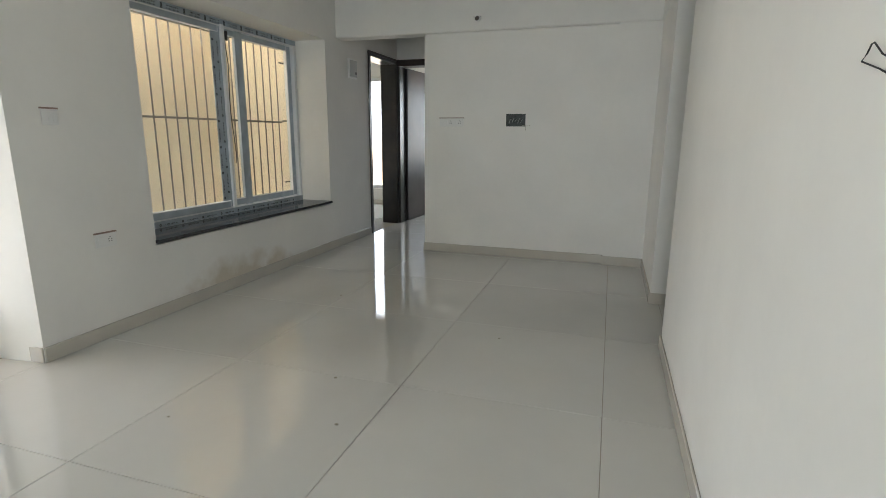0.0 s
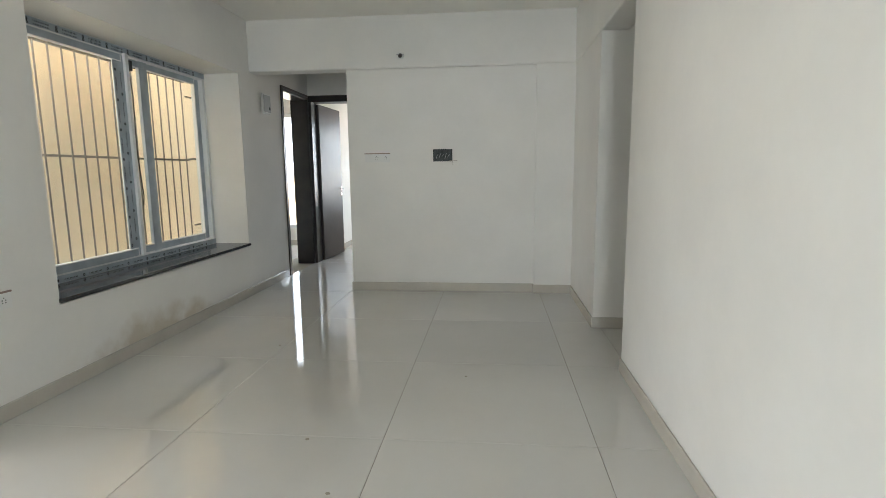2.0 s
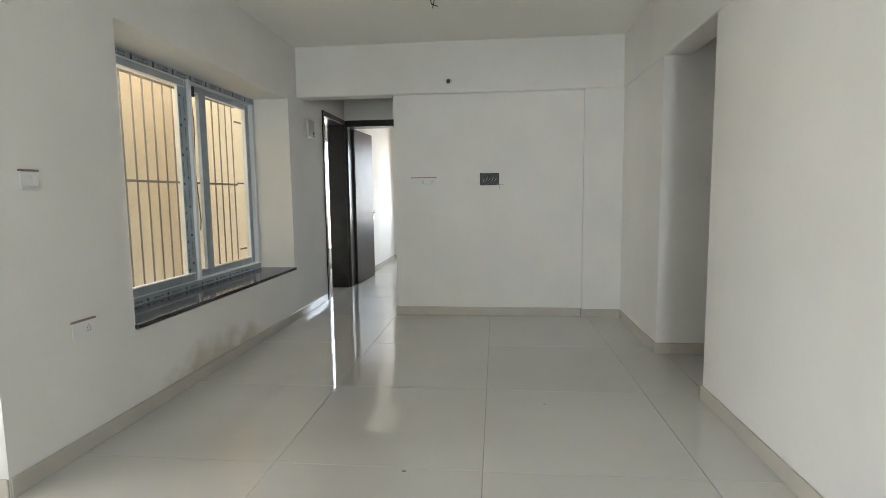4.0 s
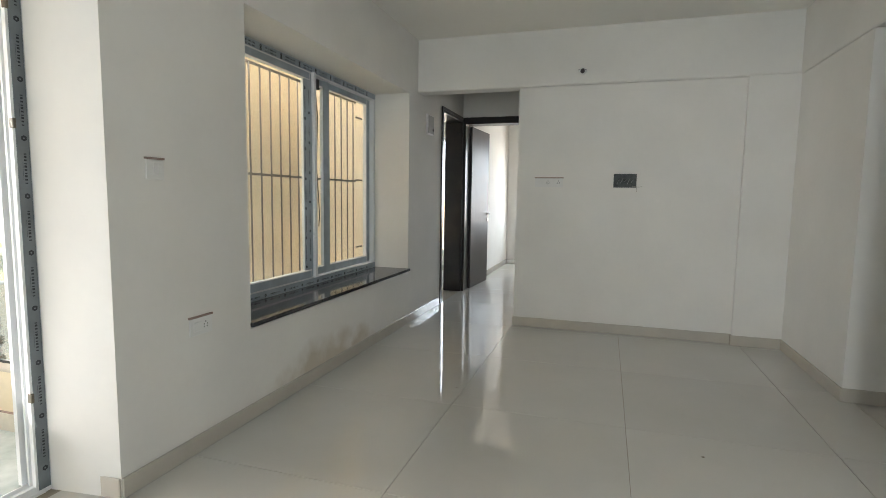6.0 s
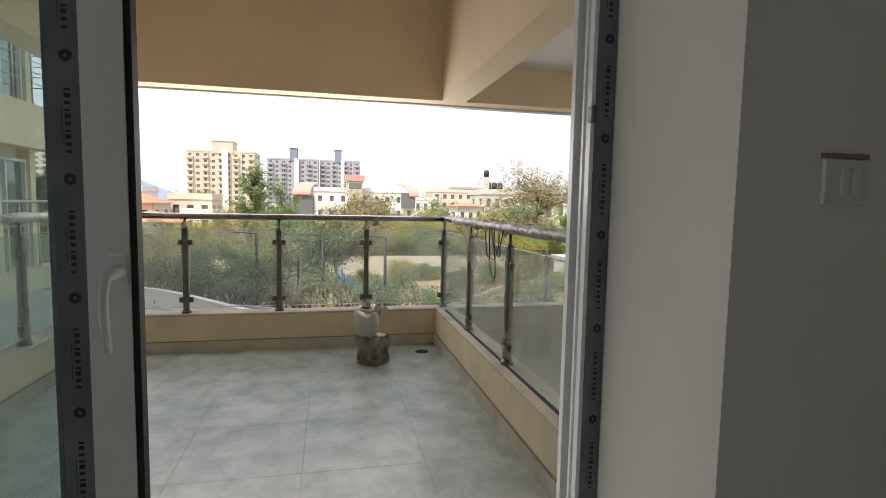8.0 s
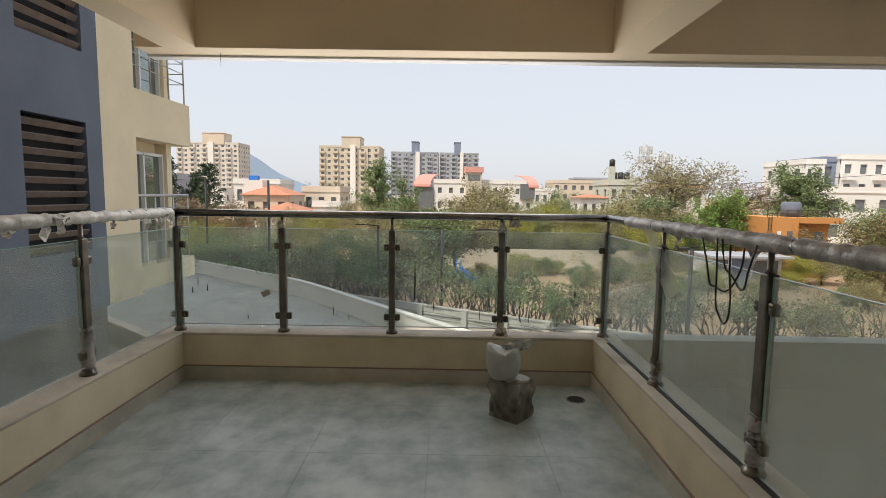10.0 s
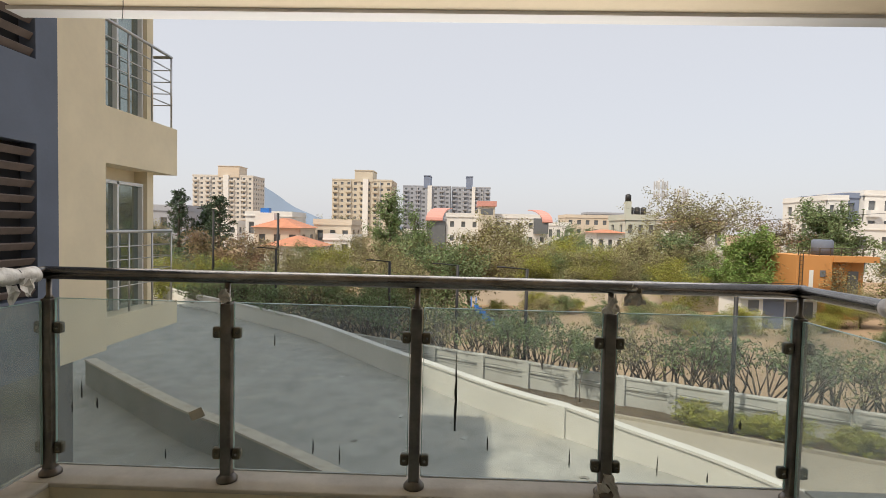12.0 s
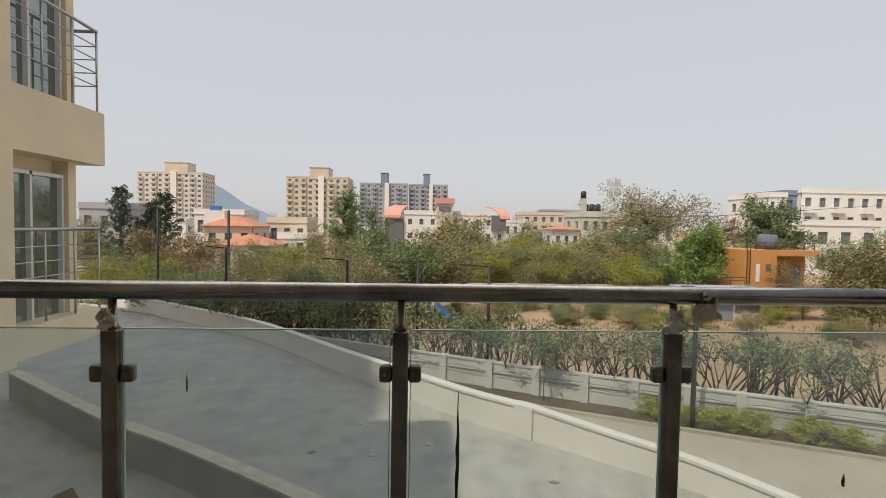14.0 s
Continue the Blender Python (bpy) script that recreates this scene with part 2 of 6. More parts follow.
STONE = mat("dark_basalt_block", (0.12, 0.115, 0.105), 0.85, vary=0.5, scale=9, grain=40, bump=0.8, tint=(0.24, 0.22, 0.19), stains=0.4, stain_colour=(0.35, 0.31, 0.25))
STONE_TOP = mat("cement_dust", (0.55, 0.54, 0.52), 0.9, vary=0.1, scale=12)
SACK = mat("white_woven_bag", (0.5, 0.5, 0.47), 0.6, vary=0.12, scale=10, grain=90, bump=0.4)
CONCRETE = mat("grey_podium_concrete", (0.345, 0.34, 0.31), 0.85, vary=0.2, scale=1.6, grain=9, bump=0.1, stains=0.5, stain_colour=(0.45, 0.42, 0.36))
RAMPWALL = mat("off_white_parapet", (0.62, 0.605, 0.56), 0.85, vary=0.06, scale=0.8, grain=14, bump=0.1, stains=0.2, stain_colour=(0.48, 0.45, 0.38))
COMPWALL = mat("weathered_white_wall", (0.5, 0.5, 0.47), 0.9, vary=0.1, scale=0.7, grain=12, bump=0.15, stains=0.45, stain_colour=(0.34, 0.33, 0.3))
EARTH = mat("brown_earth", (0.34, 0.24, 0.15), 0.95, vary=0.2, scale=0.12, grain=1.5, bump=0.2, stains=0.35, stain_colour=(0.2, 0.19, 0.1))
ROAD = mat("pale_paved_road", (0.37, 0.335, 0.27), 0.85, vary=0.08, scale=0.6, grain=9, bump=0.1)
SLATE = mat("blue_grey_paint", (0.14, 0.165, 0.215), 0.8, vary=0.12, scale=1.5, grain=30, bump=0.15)
LOUVRE = mat("brown_louvre", (0.17, 0.13, 0.11), 0.5, vary=0.2, scale=6)
# near-black puts the shade of the drain hole and louvre depth into colour
DARK = mat("void_shade_black", (0.02, 0.02, 0.022), 0.8, bump=0)
NB_CREAM = mat("cream_neighbour_paint", (0.8, 0.7, 0.5), 0.85, vary=0.09, scale=1.1, grain=14, bump=0.1, stains=0.1, stain_colour=(0.5, 0.43, 0.3))
BARK = mat("bark", (0.13, 0.1, 0.08), 0.9, vary=0.3, scale=6, bump=0.4)
TWIG = mat("dark_brown_twig", (0.105, 0.078, 0.06), 0.9, vary=0.2, scale=6, bump=0)
LEAF_GREEN = leaf_mat("green_leaves", (0.13, 0.18, 0.08), (0.19, 0.24, 0.11))
LEAF_BRIGHT = leaf_mat("bright_green_leaves", (0.14, 0.22, 0.05), (0.2, 0.27, 0.075))
LEAF_OLIVE = leaf_mat("olive_dry_leaves", (0.23, 0.22, 0.11), (0.3, 0.265, 0.14))
LEAF_RUST = leaf_mat("rusty_leaves", (0.2, 0.14, 0.07), (0.16, 0.16, 0.06))
LEAF_DARK = leaf_mat("dark_conifer_needles", (0.05, 0.085, 0.05), (0.08, 0.115, 0.065))
LEAF_PINK = leaf_mat("pinkish_leaves", (0.28, 0.15, 0.12), (0.22, 0.2, 0.09))
LEAF_YELLOW = leaf_mat("yellow_green_leaves", (0.25, 0.27, 0.05), (0.32, 0.3, 0.07))
LEAF_FRESH = leaf_mat("fresh_green_leaves", (0.15, 0.22, 0.085), (0.2, 0.26, 0.11))

# ---- mesh tools ----


def box(bm, x0, x1, y0, y1, z0, z1):
    vs = [bm.verts.new((x, y, z)) for x in (x0, x1) for y in (y0, y1) for z in (z0, z1)]
    for f in ((0, 1, 3, 2), (4, 6, 7, 5), (0, 4, 5, 1), (2, 3, 7, 6), (0, 2, 6, 4), (1, 5, 7, 3)):
        bm.faces.new([vs[i] for i in f])
    return bm


def boxes(*rows):
    bm = bmesh.new()
    for r in rows:
        box(bm, *r)
    return bm


def bevelled(x0, x1, y0, y1, z0, z1, w=0.006, seg=2):
    bm = boxes((x0, x1, y0, y1, z0, z1))
    bmesh.ops.bevel(bm, geom=bm.edges[:], offset=w, segments=seg, affect="EDGES", profile=0.5)
    return bm


def tube(bm, pts, radii, n=8, cap=True):
    """A round bar through points, with a radius for each."""
    rings = []
    pts = [Vector(p) for p in pts]
    for i, p in enumerate(pts):
        d = (pts[min(i + 1, len(pts) - 1)] - pts[max(i - 1, 0)]).normalized()
        a = d.orthogonal().normalized() if abs(d.z) > 0.99 else d.cross(Vector((0, 0, 1))).normalized()
        b = d.cross(a)
        r = radii[i] if isinstance(radii, (list, tuple)) else radii
        rings.append([bm.verts.new(p + r * (math.cos(6.28319 * k / n) * a + math.sin(6.28319 * k / n) * b)) for k in range(n)])
    for r0, r1 in zip(rings, rings[1:]):
        for k in range(n):
            f = bm.faces.new((r0[k], r0[(k + 1) % n], r1[(k + 1) % n], r1[k]))
            f.smooth = True
    if cap:
        bm.faces.new(rings[0])
        bm.faces.new(rings[-1][::-1])
    return bm


def mesh_of(name, bm, material):
    bmesh.ops.recalc_face_normals(bm, faces=bm.faces[:])
    me = bpy.data.meshes.new(name)
    bm.to_mesh(me)
    bm.free()
    me.materials.append(material)
    return me


def part(name, bm, material, parent=None, label=""):
    o = new(name, mesh_of(name, bm, material))
    o.parent = parent
    return tagged(o, label)


def thing(name, label, category, group="", at=(0, 0, 0)):
    o = new(name)
    o.location = at
    return tagged(o, label, category, group)


def single(name, bm, material, label, category, group=""):
    return tagged(part(name, bm, material), label, category, group)


def setting(name, bm, material, label):
    return tagged(part(name, bm, material), label, "structure", kind="structure")


# ---- large structure: living room ----
CZ = 2.83
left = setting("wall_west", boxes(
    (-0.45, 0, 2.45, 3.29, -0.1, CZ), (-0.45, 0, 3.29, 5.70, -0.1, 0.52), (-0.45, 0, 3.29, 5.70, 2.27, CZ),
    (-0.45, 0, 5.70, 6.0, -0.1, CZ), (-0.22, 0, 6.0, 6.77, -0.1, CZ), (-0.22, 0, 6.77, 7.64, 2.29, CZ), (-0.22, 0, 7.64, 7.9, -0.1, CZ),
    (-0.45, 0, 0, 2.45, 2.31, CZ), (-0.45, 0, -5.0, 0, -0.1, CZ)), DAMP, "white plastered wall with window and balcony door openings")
bm = bmesh.new()
lo, hi = [[bm.verts.new((x, y, z)) for x, y in ((-0.345, 2.41), (0, 2.4495), (-0.345, 2.4495))] for z in (0, 2.31)]
bm.faces.new(lo[::-1])
bm.faces.new(hi)
for k in range(3):
    bm.faces.new((lo[k], lo[(k + 1) % 3], hi[(k + 1) % 3], hi[k]))
setting("door_reveal", bm, WALL, "white plastered splay beside the balcony door")
setting("wall_north", boxes((1.02, 2.97, 6.0, 6.12, -0.1, 2.32), (2.97, 3.55, 5.945, 6.12, -0.1, 2.32)), WALL, "white plastered end wall with shallow pilaster")
setting("wall_east", boxes((3.352, 3.55, 4.73, 5.945, -0.1, 2.31), (3.55, 5.2, 4.73, 4.88, -0.1, CZ), (3.357, 3.58, -5.0, 3.79, -0.1, 2.31), (3.58, 5.2, 3.64, 3.79, -0.1, CZ), (5.2, 5.35, 3.64, 4.88, -0.1, CZ)), WALL, "white plastered side wall with passage opening")
setting("wall_south", boxes((-0.45, 2.2, -5.15, -5.0, -0.1, CZ), (2.2, 3.2, -5.15, -5.0, -0.1, 0.4), (2.2, 3.2, -5.15, -5.0, 2.35, CZ), (3.2, 3.58, -5.15, -5.0, -0.1, CZ)), WALL, "white plastered wall behind the walk")
setting("beam_north", bevelled(-0.05, 3.58, 5.945, 6.14, 2.32, CZ + 0.05, 0.018, 3), WALL, "white plastered ceiling beam over passage opening")
setting("beam_east", bevelled(3.345, 3.56, -5.1, 5.96, 2.312, CZ + 0.05, 0.014, 3), WALL, "white plastered ceiling beam along side wall")
setting("ceiling", boxes((-0.45, 5.35, -5.15, 6.12, CZ, CZ + 0.15), (-0.22, 3.4, 6.12, 7.9, CZ, CZ + 0.15)), CEIL, "plain white painted ceiling")
# passage and rooms beyond
setting("wall_passage", boxes((0.0, 0.04, 7.68, 7.88, -0.1, CZ), (0.04, 0.93, 7.68, 7.88, 2.28, CZ), (0.93, 3.4, 7.68, 7.88, -0.1, CZ), (3.4, 3.55, 6.12, 7.88, -0.1, CZ)), WALL, "white passage wall with bedroom doorway")
setting("wall_far_room", boxes((-0.1, 0.03, 7.9, 11.05, -0.1, CZ), (0.03, 0.28, 10.9, 11.05, -0.1, CZ), (0.28, 1.9, 10.9, 11.05, -0.1, 0.7), (0.28, 1.9, 10.9, 11.05, 2.2, CZ), (1.9, 3.4, 10.9, 11.05, -0.1, CZ), (3.4, 3.55, 7.88, 11.05, -0.1, CZ)), WALL, "white far bedroom walls with window opening")
setting("ceiling_far_room", boxes((-0.1, 3.55, 7.9, 11.05, CZ, CZ + 0.15)), CEIL, "white far bedroom ceiling")
setting("wall_bedroom", boxes((-3.35, -0.45, 5.85, 6.0, -0.1, CZ), (-3.35, -3.2, 6.0, 9.5, -0.1, CZ), (-3.35, -2.0, 9.5, 9.65, -0.1, CZ), (-2.0, -0.4, 9.5, 9.65, -0.1, 0.3), (-2.0, -0.4, 9.5, 9.65, 2.3, CZ), (-0.4, -0.1, 9.5, 9.65, -0.1, CZ), (-0.22, -0.1, 7.9, 9.5, -0.1, CZ)), WALL, "white bedroom walls seen through the side doorway")
setting("ceiling_bedroom", boxes((-3.35, -0.22, 5.85, 9.65, CZ, CZ + 0.15)), CEIL, "white bedroom ceiling")
setting("wall_duct", boxes((-1.45, -1.3, 3.9, 5.85, -5.1, 6.0), (-1.45, -0.45, 5.85, 6.0, CZ + 0.16, 6.0)), DUCT, "cream painted shaft wall outside the window")
setting("wall_duct_side", boxes((-1.3, -0.45, 5.8, 5.848, -1.0, 6.0)), DUCT, "cream painted return wall outside the window")

# skirting, proud of the walls
H = 0.09
T = 0.012
SKIRTS = ((0, T, 2.45, 6.70, 0, H), (-0.36, 0, 2.45 - T, 2.45, 0, H), (1.02, 2.97, 6.0 - T, 6.0, 0, H), (1.02 - T, 1.02, 6.0 - T, 6.12, 0, H), (2.97 - T, 3.352, 5.945 - T, 5.945, 0, H), (2.97 - T, 2.97, 5.945, 6.0 - T, 0, H), (3.352 - T, 3.352, 4.73, 5.945 - T, 0, H),
          (3.352 - T, 5.2, 4.73 - T, 4.73, 0, H), (3.357 - T, 3.357, -5.0, 3.79, 0, H), (3.357 - T, 5.2, 3.79, 3.79 + T, 0, H), (0, T, -5.0, 0, 0, H), (T, 3.4, -5.0, -5.0 + T, 0, H), (0.03, 0.03 + T, 8.7, 10.9, 0, H), (0.04, 3.4, 10.9 - T, 10.9, 0, H), (-3.2, -0.25, 9.5 - T, 9.5, 0, H))
for s in SKIRTS:
    setting("baseboard", bevelled(*s, w=0.003, seg=1), SKIRT, "beige glazed skirting tile along the wall")

# ---- balcony structure ----
BX, BZ = -3.96, 0.0
for b in ((-4.12, BX, -0.30, 2.93, -0.45, 0.315), (BX, -0.45, -0.30, -0.14, -0.45, 0.315), (BX, -0.45, 2.745, 2.93, -0.45, 0.315)):
    setting("balcony_parapet", boxes(b), PARAPET, "low tan painted balcony parapet")
for b in ((-4.13, BX + 0.003, -0.31, 2.94, 0.315, 0.335), (BX + 0.003, -0.45, -0.31, -0.137, 0.315, 0.335), (BX + 0.003, -0.45, 2.742, 2.94, 0.315, 0.335)):
    setting("parapet_coping", bevelled(*b, w=0.006, seg=2), COPING, "dusty cement top of the balcony parapet")
setting("balcony_baseboard", boxes((BX, BX + 0.014, -0.14, 2.745, BZ, 0.094), (BX + 0.014, -0.46, -0.14, -0.126, BZ, 0.094), (BX + 0.014, -0.46, 2.731, 2.745, BZ, 0.094)), BSKIRT, "dusty beige tile skirting along the balcony parapet")
setting("balcony_skirting_joint", boxes((BX, BX + 0.01, -0.14, 2.745, 0.094, 0.101), (BX + 0.01, -0.46, -0.14, -0.13, 0.094, 0.101), (BX + 0.01, -0.46, 2.735, 2.745, 0.094, 0.101)), SHADOWGAP, "dark brown line above the balcony skirting")
# shade of the gap between coping and glass, laid on as a dark strip
setting("parapet_gap_strip", boxes((BX + 0.1, -0.46, 2.808, 2.829, 0.335, 0.339)), GRIME, "dark strip standing in for the shaded gap along the side glass")
setting("balcony_slab", boxes((-4.12, -0.45, -0.30, 2.93, -0.6, BZ - 0.02)), GROUT, "balcony floor slab bed")
setting("balcony_beam", boxes((-4.05, -3.80, -0.3, 8.0, 2.23, 3.3), (-3.80, -0.45, 2.74, 2.955, 2.23, 3.3), (-3.80, -0.45, -0.12, 0.095, 2.23, 3.3)), CREAM, "cream painted beams round the balcony top")
setting("balcony_drip", boxes((-4.07, -3.985, -0.32, 8.0, 2.216, 2.23)), WHITE_EXT, "white drip edge under the front beam")
setting("balcony_ceiling", boxes((-4.05, -0.45, -0.3, 2.955, 3.3, 3.45)), CREAM, "cream painted balcony ceiling")
setting("side_bay_ceiling", boxes((-3.80, -1.5, 2.957, 8.0, 2.57, 2.72)), WHITE_EXT, "white painted slab over the side bay")
setting("side_bay_parapet", boxes((-4.12, -3.96, 2.95, 9.0, -0.9, 0.335), (-3.96, -0.45, 2.95, 3.9, -1.1, -0.9)), COMPWALL, "grey cement parapet beyond the side railing")
# unseen masses added here keep the sun off the balcony and rooms
setting("wall_front_blocker", boxes((-0.45, 3.7, -5.4, -5.16, CZ, 9.0), (-0.45, -0.3, -0.32, -0.0, -5.1, 2.3), (-0.46, -0.2, -9.5, -0.32, -5.1, 12.0), (-0.45, 8.0, -3.4, 9.0, CZ + 0.16, 9.0), (-0.45, -0.0, 0.0, 2.45, CZ, CZ + 0.155), (-4.05, -0.45, -0.3, 2.955, 3.46, 9.0)), CREAM, "cream painted block face with unseen masses added to block the sun")

# ---- floors, tile by tile ----
def tile_mesh(w, d, h=0.012, gap=0.0012, bev=0.0012):  # joint and eased edge
    bm = boxes((gap, w - gap, gap, d - gap, -h, 0))
    bmesh.ops.bevel(bm, geom=[e for e in bm.edges if all(v.co.z > -0.001 for v in e.verts)], offset=bev, segments=1, affect="EDGES")
    return bm


floor = setting("floor", boxes((-0.45, 5.35, -5.15, 11.05, -0.12, -0.0035)), GROUT, "glossy off-white vitrified tile floor")
setting("floor_bedroom", boxes((-3.35, -0.45, 6.0, 9.65, -0.12, 0.0)), TILE, "glossy off-white tiled bedroom floor")


def lay(parent, name, x0, x1, y0, y1, gx, gy, px, py, z, material, cache, joint=0.0012):
    xs = [x0] + [gx + k * px for k in range(-12, 20) if x0 + 0.02 < gx + k * px < x1 - 0.02] + [x1]
    ys = [y0] + [gy + k * py for k in range(-12, 20) if y0 + 0.02 < gy + k * py < y1 - 0.02] + [y1]
    for a, b in zip(xs, xs[1:]):
        for c, d in zip(ys, ys[1:]):
            key = (round(b - a, 3), round(d - c, 3))
            if key not in cache:
                cache[key] = mesh_of(name, tile_mesh(*key, gap=joint, bev=joint), material)
            o = new(name, cache[key])
            o.location, o.parent = (a, c, z), parent


cache = {}
lay(floor, "tile", 0.0, 3.42, -5.0, 7.68, 2.02, 2.84, 1.01, 1.02, 0, TILE, cache)
lay(floor, "tile", 3.42, 5.2, 3.79, 4.73, 4.04, 2.84, 1.01, 1.02, 0, TILE, cache)
lay(floor, "tile", -0.30, 0.0, -0.0, 2.45, 2.02, 2.84, 1.01, 1.02, 0, TILE, cache)
lay(floor, "tile", 0.03, 3.4, 7.68, 10.9, 2.02, 2.84, 1.01, 1.02, 0, TILE, cache)
balcony_floor = setting("balcony_floor", boxes((BX, -0.45, -0.14, 2.745, BZ - 0.02, BZ - 0.003)), BGROUT, "dusty grey-green balcony tile floor")
lay(balcony_floor, "tile", BX, -0.46, -0.14, 2.745, -1.716, 1.627, 0.61, 0.61, BZ, BTILE, {}, 0.0006)

# ---- window, grille and sill ----
setting("window_sill", bevelled(-0.37, 0.022, 3.285, 5.705, 0.53, 0.555, 0.004), GRANITE, "polished black granite window sill")


def film_print(bm, axis, fixed, along0, along1, across, step=0.114):
    """Bars and rings of printed film, on a face of constant x (axis 'x') or y, running up z (or along y)."""
    n = int((along1 - along0) / step)
    for k in range(n):
        a = along0 + step * (k + 0.5)
        def quad(a0, a1, c0, c1):
            if axis == "xz":
                p = [(fixed, c0, a0), (fixed, c1, a0), (fixed, c1, a1), (fixed, c0, a1)]
            elif axis == "xy":
                p = [(fixed, a0, c0), (fixed, a1, c0), (fixed, a1, c1), (fixed, a0, c1)]
            else:
                p = [(c0, fixed, a0), (c1, fixed, a0), (c1, fixed, a1), (c0, fixed, a1)]
            bm.faces.new([bm.verts.new(q) for q in p])
        if k % 2 == 0:
            r = 0.012
            for j in range(6):
                t0, t1 = j * 1.0472, (j + 1) * 1.0472
                ring = []
                for t, rr in ((t0, r), (t1, r), (t1, r * 0.3), (t0, r * 0.3)):
                    u, v = a + rr * math.cos(t), across + rr * math.sin(t)
                    ring.append({"xz": (fixed, v, u), "xy": (fixed, u, v), "yz": (v, fixed, u)}[axis])
                bm.faces.new([bm.verts.new(q) for q in ring])
        else:
            for j in range(10):
                b = a - 0.065 + j * 0.0128
                quad(b, b + 0.0045 + 0.004 * (j * 7 % 3) / 2, across - 0.005, across + 0.005)
            quad(a - 0.05, a + 0.02, across - 0.0105, across - 0.0095)
    return bm


def window_unit():
    w = tagged(new("window_1"), "two-panel sliding window in white frame with blue protective film", "window", kind="structure")
    x0, x1 = -0.44, -0.36
    y0, y1, z0, z1 = 3.295, 5.695, 0.553, 2.268
    part("outer_frame", boxes((x0, x1, y0, y1, z0, z0 + 0.06), (x0, x1, y0, y1, z1 - 0.06, z1), (x0, x1, y0, y0 + 0.055, z0 + 0.06, z1 - 0.06), (x0, x1, y1 - 0.04, y1, z0 + 0.06, z1 - 0.06)), UPVC, w)
    part("film_strip", boxes((x1, x1 + 0.002, y0, y1, z0 + 0.004, z0 + 0.052), (x1, x1 + 0.002, y0, y1, z1 - 0.052, z1 - 0.004), (x1, x1 + 0.002, y0, y0 + 0.05, z0 + 0.06, z1 - 0.06)), FILM, w, "blue-grey protective film with dark print")
    for nm, ya, yb, xa, xb in (("sash", 3.35, 4.57, -0.40, -0.355), ("sash", 4.50, 5.655, -0.438, -0.402)):
        s = part(nm, boxes((xa, xb, ya, ya + 0.065, z0 + 0.06, z1 - 0.06), (xa, xb, yb - 0.075, yb, z0 + 0.06, z1 - 0.06), (xa, xb, ya + 0.065, yb - 0.075, z0 + 0.06, z0 + 0.125), (xa, xb, ya + 0.065, yb - 0.075, z1 - 0.115, z1 - 0.06)), UPVC, w)
        g = part("pane", boxes((xa + 0.015, xa + 0.021, ya + 0.06, yb - 0.07, z0 + 0.12, z1 - 0.11)), GLASS, s)
        g.visible_shadow = False
        part("film_strip", boxes((xb, xb + 0.002, yb - 0.068, yb - 0.008, z0 + 0.07, z1 - 0.07), (xb, xb + 0.002, ya + 0.07, yb - 0.08, z0 + 0.066, z0 + 0.118), (xb, xb + 0.002, ya + 0.07, yb - 0.08, z1 - 0.112, z1 - 0.066)), FILM, s)
    # meeting stile and fly-screen stile
    part("film_stile", boxes((-0.356, -0.352, 4.40, 4.50, z0 + 0.13, z1 - 0.12)), FILM, w)
    part("meeting_stile", bevelled(-0.356, -0.33, 4.515, 4.555, z0 + 0.06, z1 - 0.05, 0.006), UPVC, w, "white meeting stile of the sash")
    part("sash_stile", boxes((-0.40, -0.39, 4.56, 4.62, z0 + 0.06, z1 - 0.06)), FILM, w)
    part("pull_cord", tube(bmesh.new(), [(-0.36, 4.585, 2.1), (-0.352, 4.60, 1.9), (-0.36, 4.592, 1.5), (-0.352, 4.605, 1.25), (-0.35, 4.615, 1.1), (-0.352, 4.605, 1.02)], 0.004, 6), BLACK, w, "thin black hanging cord")
    part("second_stile", boxes((-0.43, -0.401, 4.77, 4.87, z0 + 0.06, z1 - 0.06)), FILM, w)
    part("latch", bevelled(-0.34, -0.325, 4.556, 4.588, 2.09, 2.17, 0.003), BLACK, w, "black latch")
    bm = bmesh.new()
    for z in (z0 + 0.022, z1 - 0.022, z1 - 0.042):
        film_print(bm, "xy", x1 + 0.003, y0 + 0.1, y1 - 0.1, z)
    film_print(bm, "xz", -0.3505, z0 + 0.1, z1 - 0.1, 4.42)
    film_print(bm, "xz", -0.3505, z0 + 0.15, z1 - 0.1, 4.475)
    part("film_print", bm, PRINT, w, "dark printed marks")
    return w


window_unit()


def grille():
    g = thing("window_grille", "grey painted steel safety grille outside the window", "grille")
    x = -0.56
    for k in range(20):
        y = 3.32 + 0.1205 * k
        part("bar", tube(bmesh.new(), [(x, y, 0.56), (x, y, 2.2)], 0.0065, 6), BARS, g)
    for z in (0.61, 1.415, 2.19):
        part("cross_bar", boxes((x - 0.004, x + 0.004, 3.3, 5.67, z - 0.009, z + 0.009)), BARS, g)
    for z in (0.75, 1.43, 2.05):
        part("bracket", boxes((x - 0.006, x + 0.006, 5.67, 5.80, z - 0.008, z + 0.008)), BARS, g)
        part("bracket", boxes((x - 0.006, x + 0.11, 3.3, 3.312, z - 0.008, z + 0.008)), BARS, g)
    return g


grille()

# ---- balcony door ----


